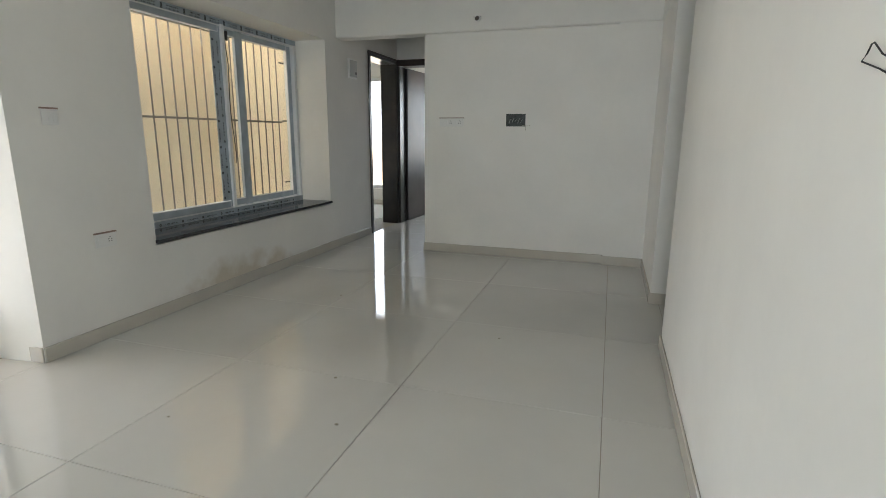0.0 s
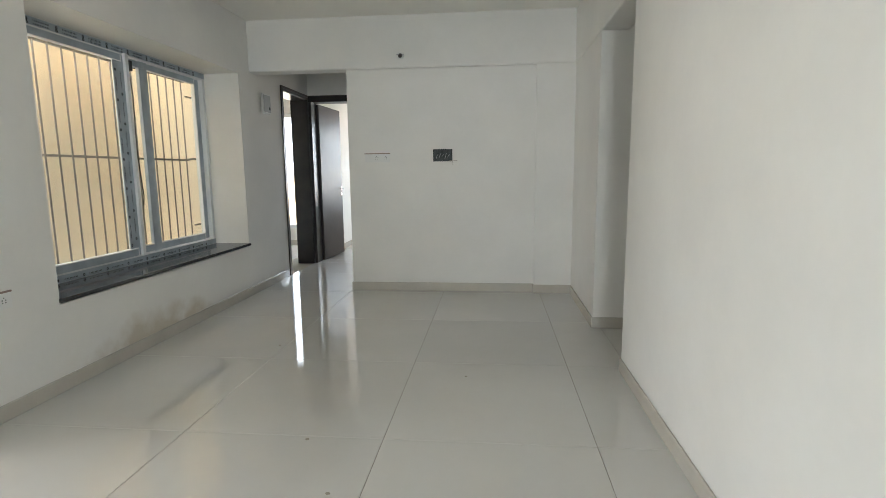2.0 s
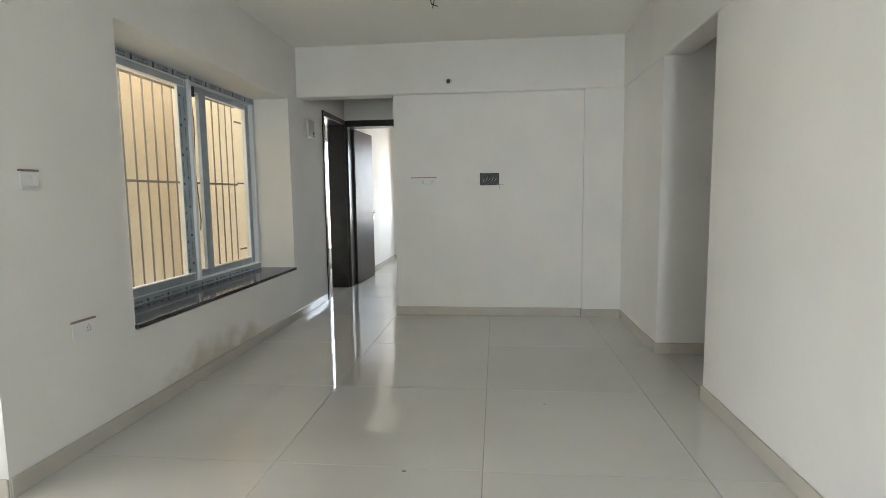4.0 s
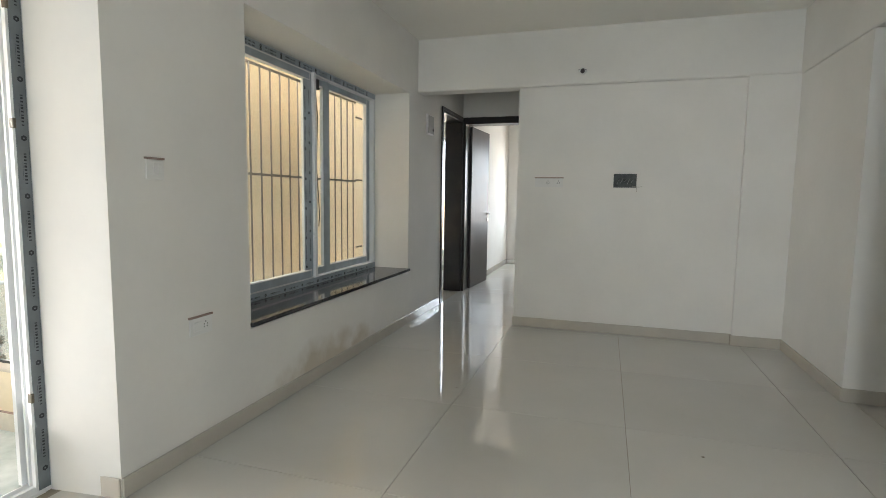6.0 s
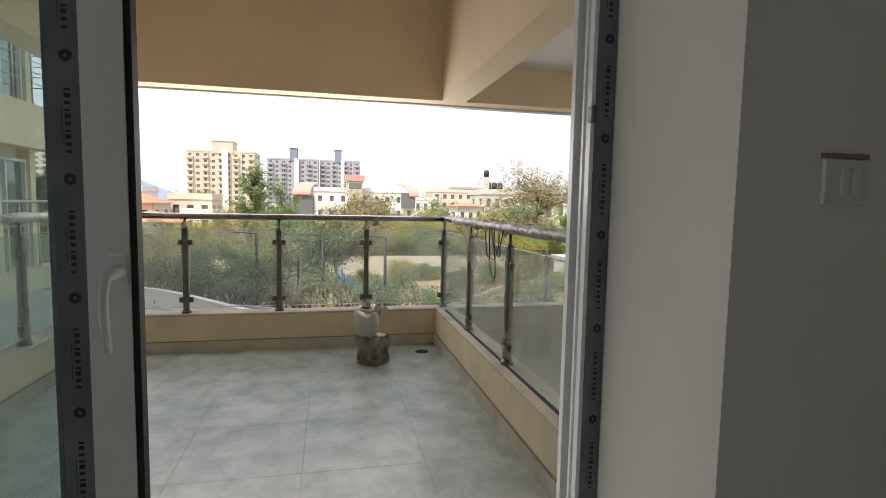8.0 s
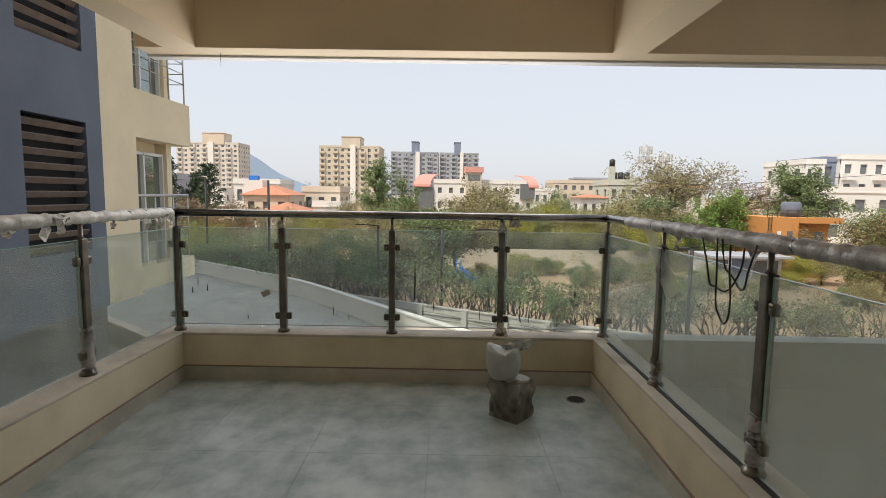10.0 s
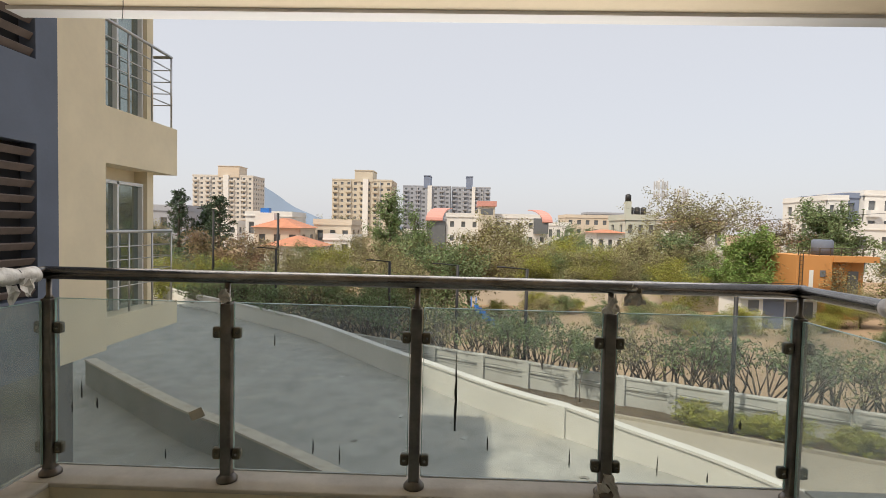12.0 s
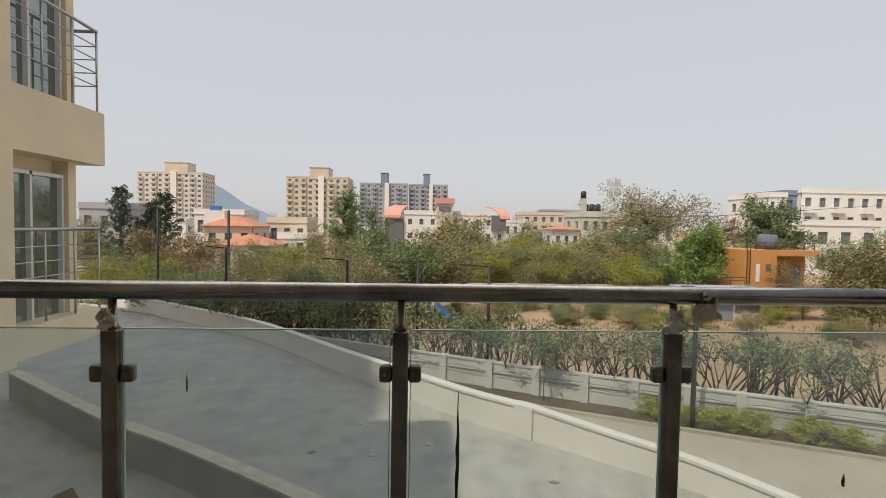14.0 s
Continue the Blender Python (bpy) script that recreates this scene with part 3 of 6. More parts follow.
def balcony_door():
    d = tagged(new("door_1"), "white sliding balcony door, half open, with blue protective film", "door", kind="structure")
    x0, x1, zt = -0.455, -0.33, 2.305
    part("jamb", boxes((x0, x1 - 0.02, 2.39, 2.448, 0, zt), (x0, x0 + 0.02, 2.352, 2.39, 0.03, zt), (x0 + 0.045, x0 + 0.055, 2.36, 2.39, 0.03, zt), (x0 + 0.085, x0 + 0.105, 2.352, 2.39, 0.03, zt)), UPVC, d)
    part("film_strip", boxes((x1 - 0.02, x1 - 0.017, 2.362, 2.409, 0.02, zt)), DOOR_FILM, d, "protective film with dark print, its shade put into the grey")
    bm = bmesh.new()
    film_print(bm, "xz", x1 - 0.0155, 0.05, 2.25, 2.389)
    part("film_print", bm, PRINT, d)
    for z in (0.42, 1.53, 1.98):
        part("keeper", bevelled(x1 - 0.035, x1 - 0.012, 2.35, 2.364, z - 0.02, z + 0.02, 0.003, 1), CLAMP, d, "small metal lock keeper")
    part("jamb", boxes((x0, x1, 0.002, 0.06, 0, zt)), UPVC, d)
    part("head", boxes((x0, x1, 0.06, 2.39, zt - 0.055, zt)), UPVC, d)
    part("track", boxes((x0, x1 - 0.02, 0.06, 2.39, -0.03, 0.012), (x0 + 0.03, x0 + 0.036, 0.06, 2.39, 0.012, 0.034), (x0 + 0.07, x0 + 0.076, 0.06, 2.39, 0.012, 0.034), (x1 - 0.035, x1 - 0.025, 0.06, 2.39, 0.012, 0.04)), UPVC, d, "white bottom track")
    for i, (ya, yb, xa, xb) in enumerate(((0.06, 1.372, -0.372, -0.33), (0.05, 1.33, -0.44, -0.40))):
        lf = part("leaf", boxes((xa, xb, yb - 0.075, yb, 0.03, zt - 0.05), (xa, xb, ya, ya + 0.075, 0.03, zt - 0.05), (xa, xb, ya + 0.075, yb - 0.075, 0.03, 0.12), (xa, xb, ya + 0.075, yb - 0.075, zt - 0.13, zt - 0.05)), UPVC, d)
        part("inner_stile", boxes((xa + 0.004, xb - 0.004, yb - 0.128, yb - 0.075, 0.12, zt - 0.13)), DOOR_FILM, lf, "film covered glazing bead")
        g = part("pane", boxes((xa + 0.017, xa + 0.023, ya + 0.075, yb - 0.125, 0.12, zt - 0.13)), DOOR_GLASS, lf)
        g.visible_shadow = False
        part("gasket", boxes((xa + 0.006, xb - 0.006, yb, yb + 0.013, 0.03, zt - 0.05)), GASKET, lf, "black brush seal")
        if i == 0:
            bm = film_print(bmesh.new(), "xz", xb - 0.0028, 0.15, zt - 0.15, yb - 0.098)
            part("film_print", bm, PRINT, lf)
            h = part("handle", tube(bmesh.new(), [(xb, yb - 0.018, 1.17), (xb + 0.035, yb - 0.02, 1.17), (xb + 0.05, yb - 0.026, 1.165), (xb + 0.052, yb - 0.03, 1.13), (xb + 0.05, yb - 0.03, 1.09), (xb + 0.042, yb - 0.026, 1.02)], [0.014, 0.013, 0.012, 0.0095, 0.0085, 0.006], 10), UPVC, lf, "white curved door handle")
            part("handle_plate", bevelled(xb, xb + 0.007, yb - 0.036, yb - 0.004, 1.135, 1.205, 0.003), UPVC, h)
    return d


balcony_door()

# ---- passage doors ----


def passage_doors():
    f = tagged(new("door_2"), "dark veneer door frame lining of the bright side bedroom", "door", kind="structure")
    part("side_jamb", bevelled(-0.225, 0.012, 6.77, 6.80, 0, 2.29, 0.003), DARKWOOD, f)
    part("side_jamb", bevelled(-0.225, 0.012, 7.61, 7.64, 0, 2.29, 0.003), DARKWOOD, f)
    part("head", bevelled(-0.225, 0.012, 6.80, 7.61, 2.255, 2.29, 0.003), DARKWOOD, f)
    part("architrave", boxes((0.0, 0.014, 6.735, 6.77, 0, 2.32), (0.0, 0.014, 6.77, 7.64, 2.29, 2.32), (0.0, 0.014, 7.64, 7.672, 0, 2.32)), DARKWOOD, f)
    g = tagged(new("door_3"), "dark brown laminate bedroom door standing open", "door", kind="structure")
    part("side_jamb", bevelled(0.003, 0.045, 7.665, 7.89, 0, 2.28, 0.003), DARKWOOD, g)
    part("side_jamb", bevelled(0.89, 0.932, 7.665, 7.89, 0, 2.28, 0.003), DARKWOOD, g)
    part("head", bevelled(0.045, 0.89, 7.665, 7.89, 2.235, 2.285, 0.003), DARKWOOD, g)
    part("architrave", boxes((-0.0, 0.945, 7.655, 7.664, 2.235, 2.32)), DARKWOOD, g)
    bm = bevelled(0, 0.82, -0.018, 0.018, 0.008, 2.23, 0.002, 1)
    m = pose(0.062, 7.88, 0, 0, 0, 86)
    bm.transform(m)
    leaf = part("door_leaf", bm, LEAFWOOD, g)
    for s in (-1, 1):
        bm = tube(bmesh.new(), [(0.765, 0, 1.03), (0.765, s * 0.06, 1.03), (0.74, s * 0.065, 1.03), (0.65, s * 0.062, 1.03)], 0.0095, 8)
        bm.transform(m)
        part("lever_handle", bm, CHROME, leaf, "chrome lever handle")
        bm = tube(bmesh.new(), [(0.765, s * 0.018, 1.03), (0.765, s * 0.026, 1.03)], 0.026, 14)
        tube(bm, [(0.765, s * 0.018, 0.94), (0.765, s * 0.03, 0.94)], 0.022, 14)
        bm.transform(m)
        part("rose", bm, CHROME, leaf)
    w = tagged(new("window_2"), "white framed bedroom window in the far room", "window", kind="structure")
    part("frame", boxes((0.28, 0.33, 10.93, 11.0, 0.7, 2.2), (1.85, 1.9, 10.93, 11.0, 0.7, 2.2), (0.33, 1.85, 10.93, 11.0, 0.7, 0.76), (0.33, 1.85, 10.93, 11.0, 2.14, 2.2), (1.05, 1.11, 10.93, 11.0, 0.76, 2.14)), FILM, w)
    for k in range(9):
        part("grille_bar", boxes((0.45 + 0.16 * k, 0.462 + 0.16 * k, 11.06, 11.07, 0.72, 2.18)), BARS, w)
    for z in (1.1, 1.8):
        part("grille_bar", boxes((0.3, 1.88, 11.06, 11.07, z, z + 0.014)), BARS, w)
    for a, b in ((0.33, 1.05), (1.11, 1.85)):
        part("pane", boxes((a, b, 10.96, 10.966, 0.76, 2.14)), GLASS, w).visible_shadow = False
    # unseen window, made up to go with the south fill lamp
    w = tagged(new("window_4"), "white framed unseen window added behind the walk for the fill lamp", "window", kind="structure")
    part("frame", boxes((2.2, 2.26, -5.1, -5.04, 0.4, 2.35), (3.14, 3.2, -5.1, -5.04, 0.4, 2.35), (2.26, 3.14, -5.1, -5.04, 0.4, 0.46), (2.26, 3.14, -5.1, -5.04, 2.29, 2.35), (2.67, 2.73, -5.1, -5.04, 0.46, 2.29)), UPVC, w)
    for a, b in ((2.26, 2.67), (2.73, 3.14)):
        part("pane", boxes((a, b, -5.08, -5.074, 0.46, 2.29)), GLASS, w).visible_shadow = False
    w = tagged(new("window_3"), "white framed window of the side bedroom", "window", kind="structure")
    part("frame", boxes((-2.0, -1.95, 9.55, 9.6, 0.3, 2.3), (-0.45, -0.4, 9.55, 9.6, 0.3, 2.3), (-1.95, -0.45, 9.55, 9.6, 0.3, 0.36), (-1.95, -0.45, 9.55, 9.6, 2.24, 2.3)), UPVC, w)
    part("pane", boxes((-1.95, -0.45, 9.57, 9.576, 0.36, 2.24)), GLASS, w).visible_shadow = False


passage_doors()

# ---- switch plates and small fittings ----


def plate(name, label, m, w, h, rockers, holes, gap=True):
    """A wall plate built in its own plane (x along the wall, z up, facing -y), then set by m."""
    o = thing(name, label, "switch plate")
    o.matrix_basis = m
    part("cover", bevelled(0, w, -0.008, 0, 0, h, 0.003, 2), PLASTIC, o)
    if gap:
        part("gap_line", boxes((-0.004, w + 0.004, -0.0095, 0, h, h + 0.009)), SHADOWGAP, o, "brown open joint above the plate")
    for x, z, a, b in rockers:
        part("rocker", bevelled(x, x + a, -0.012, -0.008, z, z + b, 0.0015, 1), PLASTIC, o)
    for x, z in holes:
        part("pin_hole", tube(bmesh.new(), [(x, -0.0088, z), (x, -0.0078, z)], 0.0035, 8), BLACK, o)
    return o


def socket_holes(x, z):
    return [(x, z + 0.014), (x - 0.01, z + 0.002), (x + 0.01, z + 0.002), (x - 0.009, z - 0.012), (x + 0.009, z - 0.012)]


# west wall faces +x: local -y turns to +x
plate("switch_plate", "white two-gang light switch on the painted wall", pose(0.0, 2.63, 1.325, 0, 0, 90), 0.092, 0.085, [(0.034, 0.018, 0.022, 0.05), (0.058, 0.018, 0.022, 0.05)], [(0.072, 0.03)])
plate("socket_plate", "white power socket low on the painted wall", pose(0.0, 2.84, 0.585, 0, 0, 90), 0.145, 0.085, [(0.02, 0.02, 0.05, 0.045)], socket_holes(0.1, 0.045))
plate("socket_plate", "white high-level socket near the ceiling", pose(0.0, 2.57, 2.12, 0, 0, 90), 0.092, 0.085, [(0.012, 0.02, 0.03, 0.045)], socket_holes(0.068, 0.045), False)
plate("switch_plate", "long white switch and socket plate on end wall", pose(1.195, 6.0, 1.378, 0, 0, 0), 0.265, 0.085, [(0.04, 0.02, 0.022, 0.045), (0.066, 0.02, 0.022, 0.045), (0.17, 0.02, 0.022, 0.045)], socket_holes(0.125, 0.045) + socket_holes(0.222, 0.045))
plate("switch_plate", "white switch in the shaded passage", pose(3.66, 4.73, 1.33, 0, 0, 0), 0.09, 0.1, [(0.02, 0.02, 0.025, 0.05)], [], False)


def wall_box():
    o = thing("junction_box", "open dark metal junction box recessed in end wall", "junction box")
    part("box_rim", boxes((1.918, 2.118, 5.994, 6.0, 1.38, 1.39), (1.918, 2.118, 5.994, 6.0, 1.495, 1.505), (1.918, 1.926, 5.994, 6.0, 1.39, 1.495), (2.11, 2.118, 5.994, 6.0, 1.39, 1.495)), DARKBOX, o)
    part("box_back", boxes((1.926, 2.11, 5.996, 5.999, 1.39, 1.495)), DARKBOX, o)
    bm = bmesh.new()
    for k in range(5):
        x = 1.95 + 0.03 * k
        tube(bm, [(x, 5.994, 1.41 + 0.01 * (k % 3)), (x + 0.01, 5.985, 1.44), (x + 0.02, 5.994, 1.45 + 0.012 * (k % 2))], 0.003, 5)
    part("wire", bm, mat("grey_wire", (0.3, 0.29, 0.27), 0.5, bump=0), o)
    bm = tube(bmesh.new(), [(2.08, 5.99, 1.392), (2.13, 5.988, 1.385), (2.17, 5.992, 1.388)], 0.0022, 5)
    tube(bm, [(2.122, 5.99, 1.39), (2.124, 5.99, 1.34)], 0.0022, 5)
    part("loose_wire", bm, mat("beige_wire", (0.4, 0.36, 0.3), 0.6, bump=0), o)


wall_box()


def meter_box():
    o = thing("distribution_box", "small grey distribution box high on the wall", "electrical box")
    part("casing", bevelled(0, 0.02, 6.2, 6.40, 1.935, 2.15, 0.004), PLASTIC, o)
    part("cover", bevelled(0.02, 0.026, 6.215, 6.385, 1.95, 2.135, 0.002), mat("grey_box_cover", (0.42, 0.42, 0.4), 0.4), o)
    part("lock", boxes((0.026, 0.03, 6.34, 6.365, 1.98, 2.01)), BLACK, o)


meter_box()


def bulb_holder():
    o = thing("lamp_holder", "angled lamp holder without bulb on the beam", "lamp holder")
    part("base", tube(bmesh.new(), [(1.606, 5.945, 2.44), (1.606, 5.932, 2.44)], [0.034, 0.03], 16), PLASTIC, o)
    part("socket", tube(bmesh.new(), [(1.606, 5.933, 2.44), (1.606, 5.9, 2.425)], [0.02, 0.019], 14), mat("brown_bakelite", (0.05, 0.035, 0.03), 0.4, bump=0), o)
    for a in (-1, 1):
        part("lug", tube(bmesh.new(), [(1.606 + 0.02 * a, 5.935, 2.445), (1.606 + 0.04 * a, 5.922, 2.447)], 0.003, 6), CHROME, o)


bulb_holder()


def hook():
    o = thing("ceiling_hook_wire", "two loose dark wires hanging from ceiling", "wire")
    part("wire", tube(bmesh.new(), [(1.665, 4.0, CZ), (1.66, 4.0, 2.7), (1.66, 3.99, 2.56), (1.675, 3.98, 2.5), (1.715, 3.98, 2.485)], 0.003, 6), BLACK, o)
    part("wire", tube(bmesh.new(), [(1.70, 4.0, CZ), (1.70, 4.0, 2.66), (1.695, 4.0, 2.55), (1.68, 3.99, 2.48)], 0.003, 6), BLACK, o)


hook()


def wall_wires():
    o = thing("wall_wires", "loose loop of dark wires poking from side wall", "wire")
    x = 3.35
    part("wire", tube(bmesh.new(), [(3.357, 1.43, 1.36), (x, 1.472, 1.379), (x, 1.54, 1.398), (x, 1.524, 1.408), (x, 1.514, 1.42), (x, 1.505, 1.421), (x, 1.472, 1.4), (3.357, 1.40, 1.372)], 0.0014, 5), BLACK, o)


wall_wires()


# ---- balcony railing ----
RZ = 1.175


def rail_post(x, y, along):
    """A post; along: 'y' when the rail runs in y."""
    o = thing("rail_post", "soiled steel railing post with glass clamps on parapet", "railing post", "balcony railing posts")
    o.location = (x, y, 0.335)
    part("base_flange", tube(bmesh.new(), [(0, 0, 0), (0, 0, 0.012), (0, 0, 0.03)], [0.042, 0.042, 0.027], 14), POST_STEEL, o)
    part("upright", bevelled(-0.022, 0.022, -0.022, 0.022, 0.02, 0.735, 0.005, 2), POST_STEEL, o)
    part("upper_rod", tube(bmesh.new(), [(0, 0, 0.735), (0, 0, 0.75), (0, 0, RZ - 0.335 - 0.02)], [0.02, 0.011, 0.011], 10), POST_STEEL, o)
    for z in (0.115, 0.615):
        for s in (-1, 1):
            a, b = sorted((s * 0.022, s * 0.058))
            c = part("clamp", bevelled(a, b, -0.016, 0.016, z - 0.024, z + 0.024, 0.009, 2) if along == "x" else bevelled(-0.016, 0.016, a, b, z - 0.024, z + 0.024, 0.009, 2), CLAMP, o, "dark glass clamp")
            p = (s * 0.042, -0.0175, z) if along == "x" else (0.0175, s * 0.042, z)
            q = (s * 0.042, -0.014, z) if along == "x" else (0.014, s * 0.042, z)
            part("bolt", tube(bmesh.new(), [q, p], 0.005, 8), STEEL, c)
    return o


FRONT_Y = (-0.19, 0.553, 1.325, 2.095, 2.834)
for y in FRONT_Y:
    rail_post(-4.03, y, "y")
SIDE_X = (-3.09, -2.2, -1.33)
for x in SIDE_X:
    rail_post(x, 2.834, "x")
    rail_post(x, -0.205, "x")


def pane(bounds, material):
    o = thing("glass_panel", "greenish toughened glass railing panel between posts", "glass panel", "balcony glass panels")
    part("pane", bevelled(*bounds, w=0.002, seg=1), material, o).visible_shadow = False
    x0, x1, y0, y1, z0, z1 = bounds
    part("top_edge", boxes((x0, x1, y0, y1, z1 + 0.0005, z1 + 0.003)), GLASS_EDGE, o, "pale polished glass edge")
    part("bottom_edge", boxes((x0, x1, y0, y1, z0 - 0.006, z0 - 0.0005)), STONE_TOP, o, "cement-splashed lower glass edge")
    for k in (0, 1):
        if x1 - x0 < 0.02:
            e = (x0, x1, *((y0 - 0.003, y0 - 0.0005), (y1 + 0.0005, y1 + 0.003))[k], z0, z1)
        else:
            e = (*((x0 - 0.003, x0 - 0.0005), (x1 + 0.0005, x1 + 0.003))[k], y0, y1, z0, z1)
        part("side_edge", boxes(e), GLASS_EDGE, o)
    return o


def drip(panel, y, z0, z1, w):
    """A run of dried grime down the inner face of a front panel."""
    bm = bmesh.new()
    n = 8
    rnd = random.Random(int(1000 * (y + z0 + 3)))
    rows = []
    for k in range(n + 1):
        t = k / n
        ww = w * (0.25 + 0.75 * math.sin(math.pi * min(1, t + 0.12)) ** 0.7) * rnd.uniform(0.7, 1.2)
        yy = y + rnd.uniform(-0.15, 0.15) * w
        rows.append([bm.verts.new((-4.0225, yy + s * ww / 2, z0 + (z1 - z0) * t)) for s in (-1, 1)])
    for a, b in zip(rows, rows[1:]):
        bm.faces.new((a[0], b[0], b[1], a[1]))
    part("grime_run", bm, GRIME, panel, "dark dried drip mark")


FRONT = []
for a, b in zip(FRONT_Y, FRONT_Y[1:]):
    FRONT.append(pane((-4.034, -4.024, a + 0.03, b - 0.03, 0.385, 1.07), RAIL_GLASS))
xs = (-4.03,) + SIDE_X + (-0.5,)
for a, b in zip(xs, xs[1:]):
    pane((a + 0.03, b - 0.03, 2.829, 2.839, 0.345, 1.06), DIRTY_GLASS)
    pane((a + 0.03, b - 0.03, -0.21, -0.20, 0.385, 1.06), DIRTY_GLASS)
for i, y, z0, z1, w in ((2, 1.488, 0.575, 0.9, 0.011), (2, 1.62, 0.5, 0.56, 0.006), (2, 1.95, 0.44, 0.52, 0.005), (0, -0.09, 0.6, 0.65, 0.007), (0, -0.05, 0.66, 0.73, 0.007), (0, 0.015, 0.62, 0.67, 0.008), (0, 0.3, 0.42, 0.46, 0.006), (1, 0.911, 0.46, 0.53, 0.006), (1, 1.02, 0.42, 0.5, 0.005), (1, 0.75, 0.9, 0.95, 0.005), (3, 2.62, 0.62, 0.66, 0.012), (3, 2.3, 0.42, 0.5, 0.005), (3, 2.5, 0.4, 0.44, 0.006)):
    drip(FRONT[i], y, z0, z1, w)
bm = bevelled(-0.002, 0.0, -0.03, 0.03, -0.02, 0.02, 0.001, 1)
bm.transform(pose(-4.0215, 0.43, 0.61, 25, 0, 0))
part("sticker", bm, BSKIRT, FRONT[0], "small soiled paper sticker")

rail = thing("hand_rail", "steel tube handrail on top of the balcony railing", "handrail")
part("front_tube", tube(bmesh.new(), [(-4.03, -0.21, RZ), (-4.03, 2.85, RZ)], 0.026, 20), STEEL, rail)
part("side_tube", tube(bmesh.new(), [(-4.03, 2.834, RZ), (-0.46, 2.834, RZ)], 0.025, 16), STEEL, rail)
part("side_tube", tube(bmesh.new(), [(-4.03, -0.205, RZ), (-0.46, -0.205, RZ)], 0.025, 16), STEEL, rail)


def wrap(y, x0, x1, seed, radius, material, label, flaps):
    """Crumpled plastic sleeve left round a rail."""
    rnd = random.Random(seed)
    n = int((x1 - x0) / 0.022)
    bm = bmesh.new()
    pts = [(x0 + (x1 - x0) * k / n, y + rnd.uniform(-0.003, 0.003), RZ + rnd.uniform(-0.003, 0.003)) for k in range(n + 1)]
    tube(bm, pts, [radius + rnd.uniform(-0.003, 0.005) for _ in pts], 14)
    for v in bm.verts:
        v.co += Vector((0, 1, 1)) * 0.006 * noise.noise(v.co * 22)
    # torn flaps
    for k in range(flaps):
        x = rnd.uniform(x0 + 0.05, x1 - 0.05)
        l = rnd.uniform(0.03, 0.09)
        rows = []
        for i in range(4):
            z = RZ - 0.03 - l * i / 3
            wv = 0.04 * (1 - i / 4.5)
            rows.append([bm.verts.new((x + s * wv + rnd.uniform(-0.01, 0.01), y + 0.01 * math.sin(i * 2 + s) + rnd.uniform(-0.008, 0.008), z + rnd.uniform(-0.01, 0.01))) for s in (-1, 0, 1)])
        for r0, r1 in zip(rows, rows[1:]):
            for i in range(2):
                bm.faces.new((r0[i], r0[i + 1], r1[i + 1], r1[i]))
    return single("plastic_wrap", bm, material, label, "plastic wrap")


wrap(2.834, -3.62, -0.5, 3, 0.030, WRAP, "torn grey plastic wrap clinging round the steel handrail", 3)
wrap(-0.205, -3.98, -0.6, 4, 0.030, WHITE_WRAP, "torn whitish plastic wrap clinging round the steel handrail", 12)


def hanging_sheet():
    """Thin plastic hanging from the rail against the side glass."""
    rnd = random.Random(8)
    bm = bmesh.new()
    n = 10
    g = []
    for j in range(n + 1):
        t = j / n
        a, b = -3.38 + 0.36 * t ** 0.8, -3.16 + 0.38 * t ** 1.1
        g.append([bm.verts.new((a + (b - a) * i / n + rnd.uniform(-0.008, 0.008), 2.816 + rnd.uniform(-0.004, 0.004), RZ - 0.02 - 0.30 * t - 0.03 * math.sin(i * 0.6) * t)) for i in range(n + 1)])
    for j in range(n):
        for i in range(n):
            bm.faces.new((g[j][i], g[j][i + 1], g[j + 1][i + 1], g[j + 1][i])).smooth = True
    single("plastic_sheet", bm, SHEET, "thin milky plastic sheet hanging from the side rail", "plastic sheet")


SHEET = glass_mat("milky_plastic_sheet", (0.9, 0.9, 0.88), 0.4, 0.45, (0.6, 0.6, 0.57))
hanging_sheet()


def rag(at, seed, size=0.07):
    rnd = random.Random(seed)
    bm = bmesh.new()
    n = 6
    g = [[bm.verts.new((at[0] + 0.03 + rnd.uniform(-0.012, 0.012), at[1] + size * (i / n - 0.5) * (0.5 + j / n) + rnd.uniform(-0.006, 0.006), at[2] - 1.3 * size * j / n + rnd.uniform(-0.006, 0.006))) for i in range(n + 1)] for j in range(n + 1)]
    for j in range(n):
        for i in range(n):
            bm.faces.new((g[j][i], g[j][i + 1], g[j + 1][i + 1], g[j + 1][i]))
    return single("plastic_scrap", bm, WHITE_WRAP, "scrap of torn plastic film hanging at the rail", "plastic scrap")


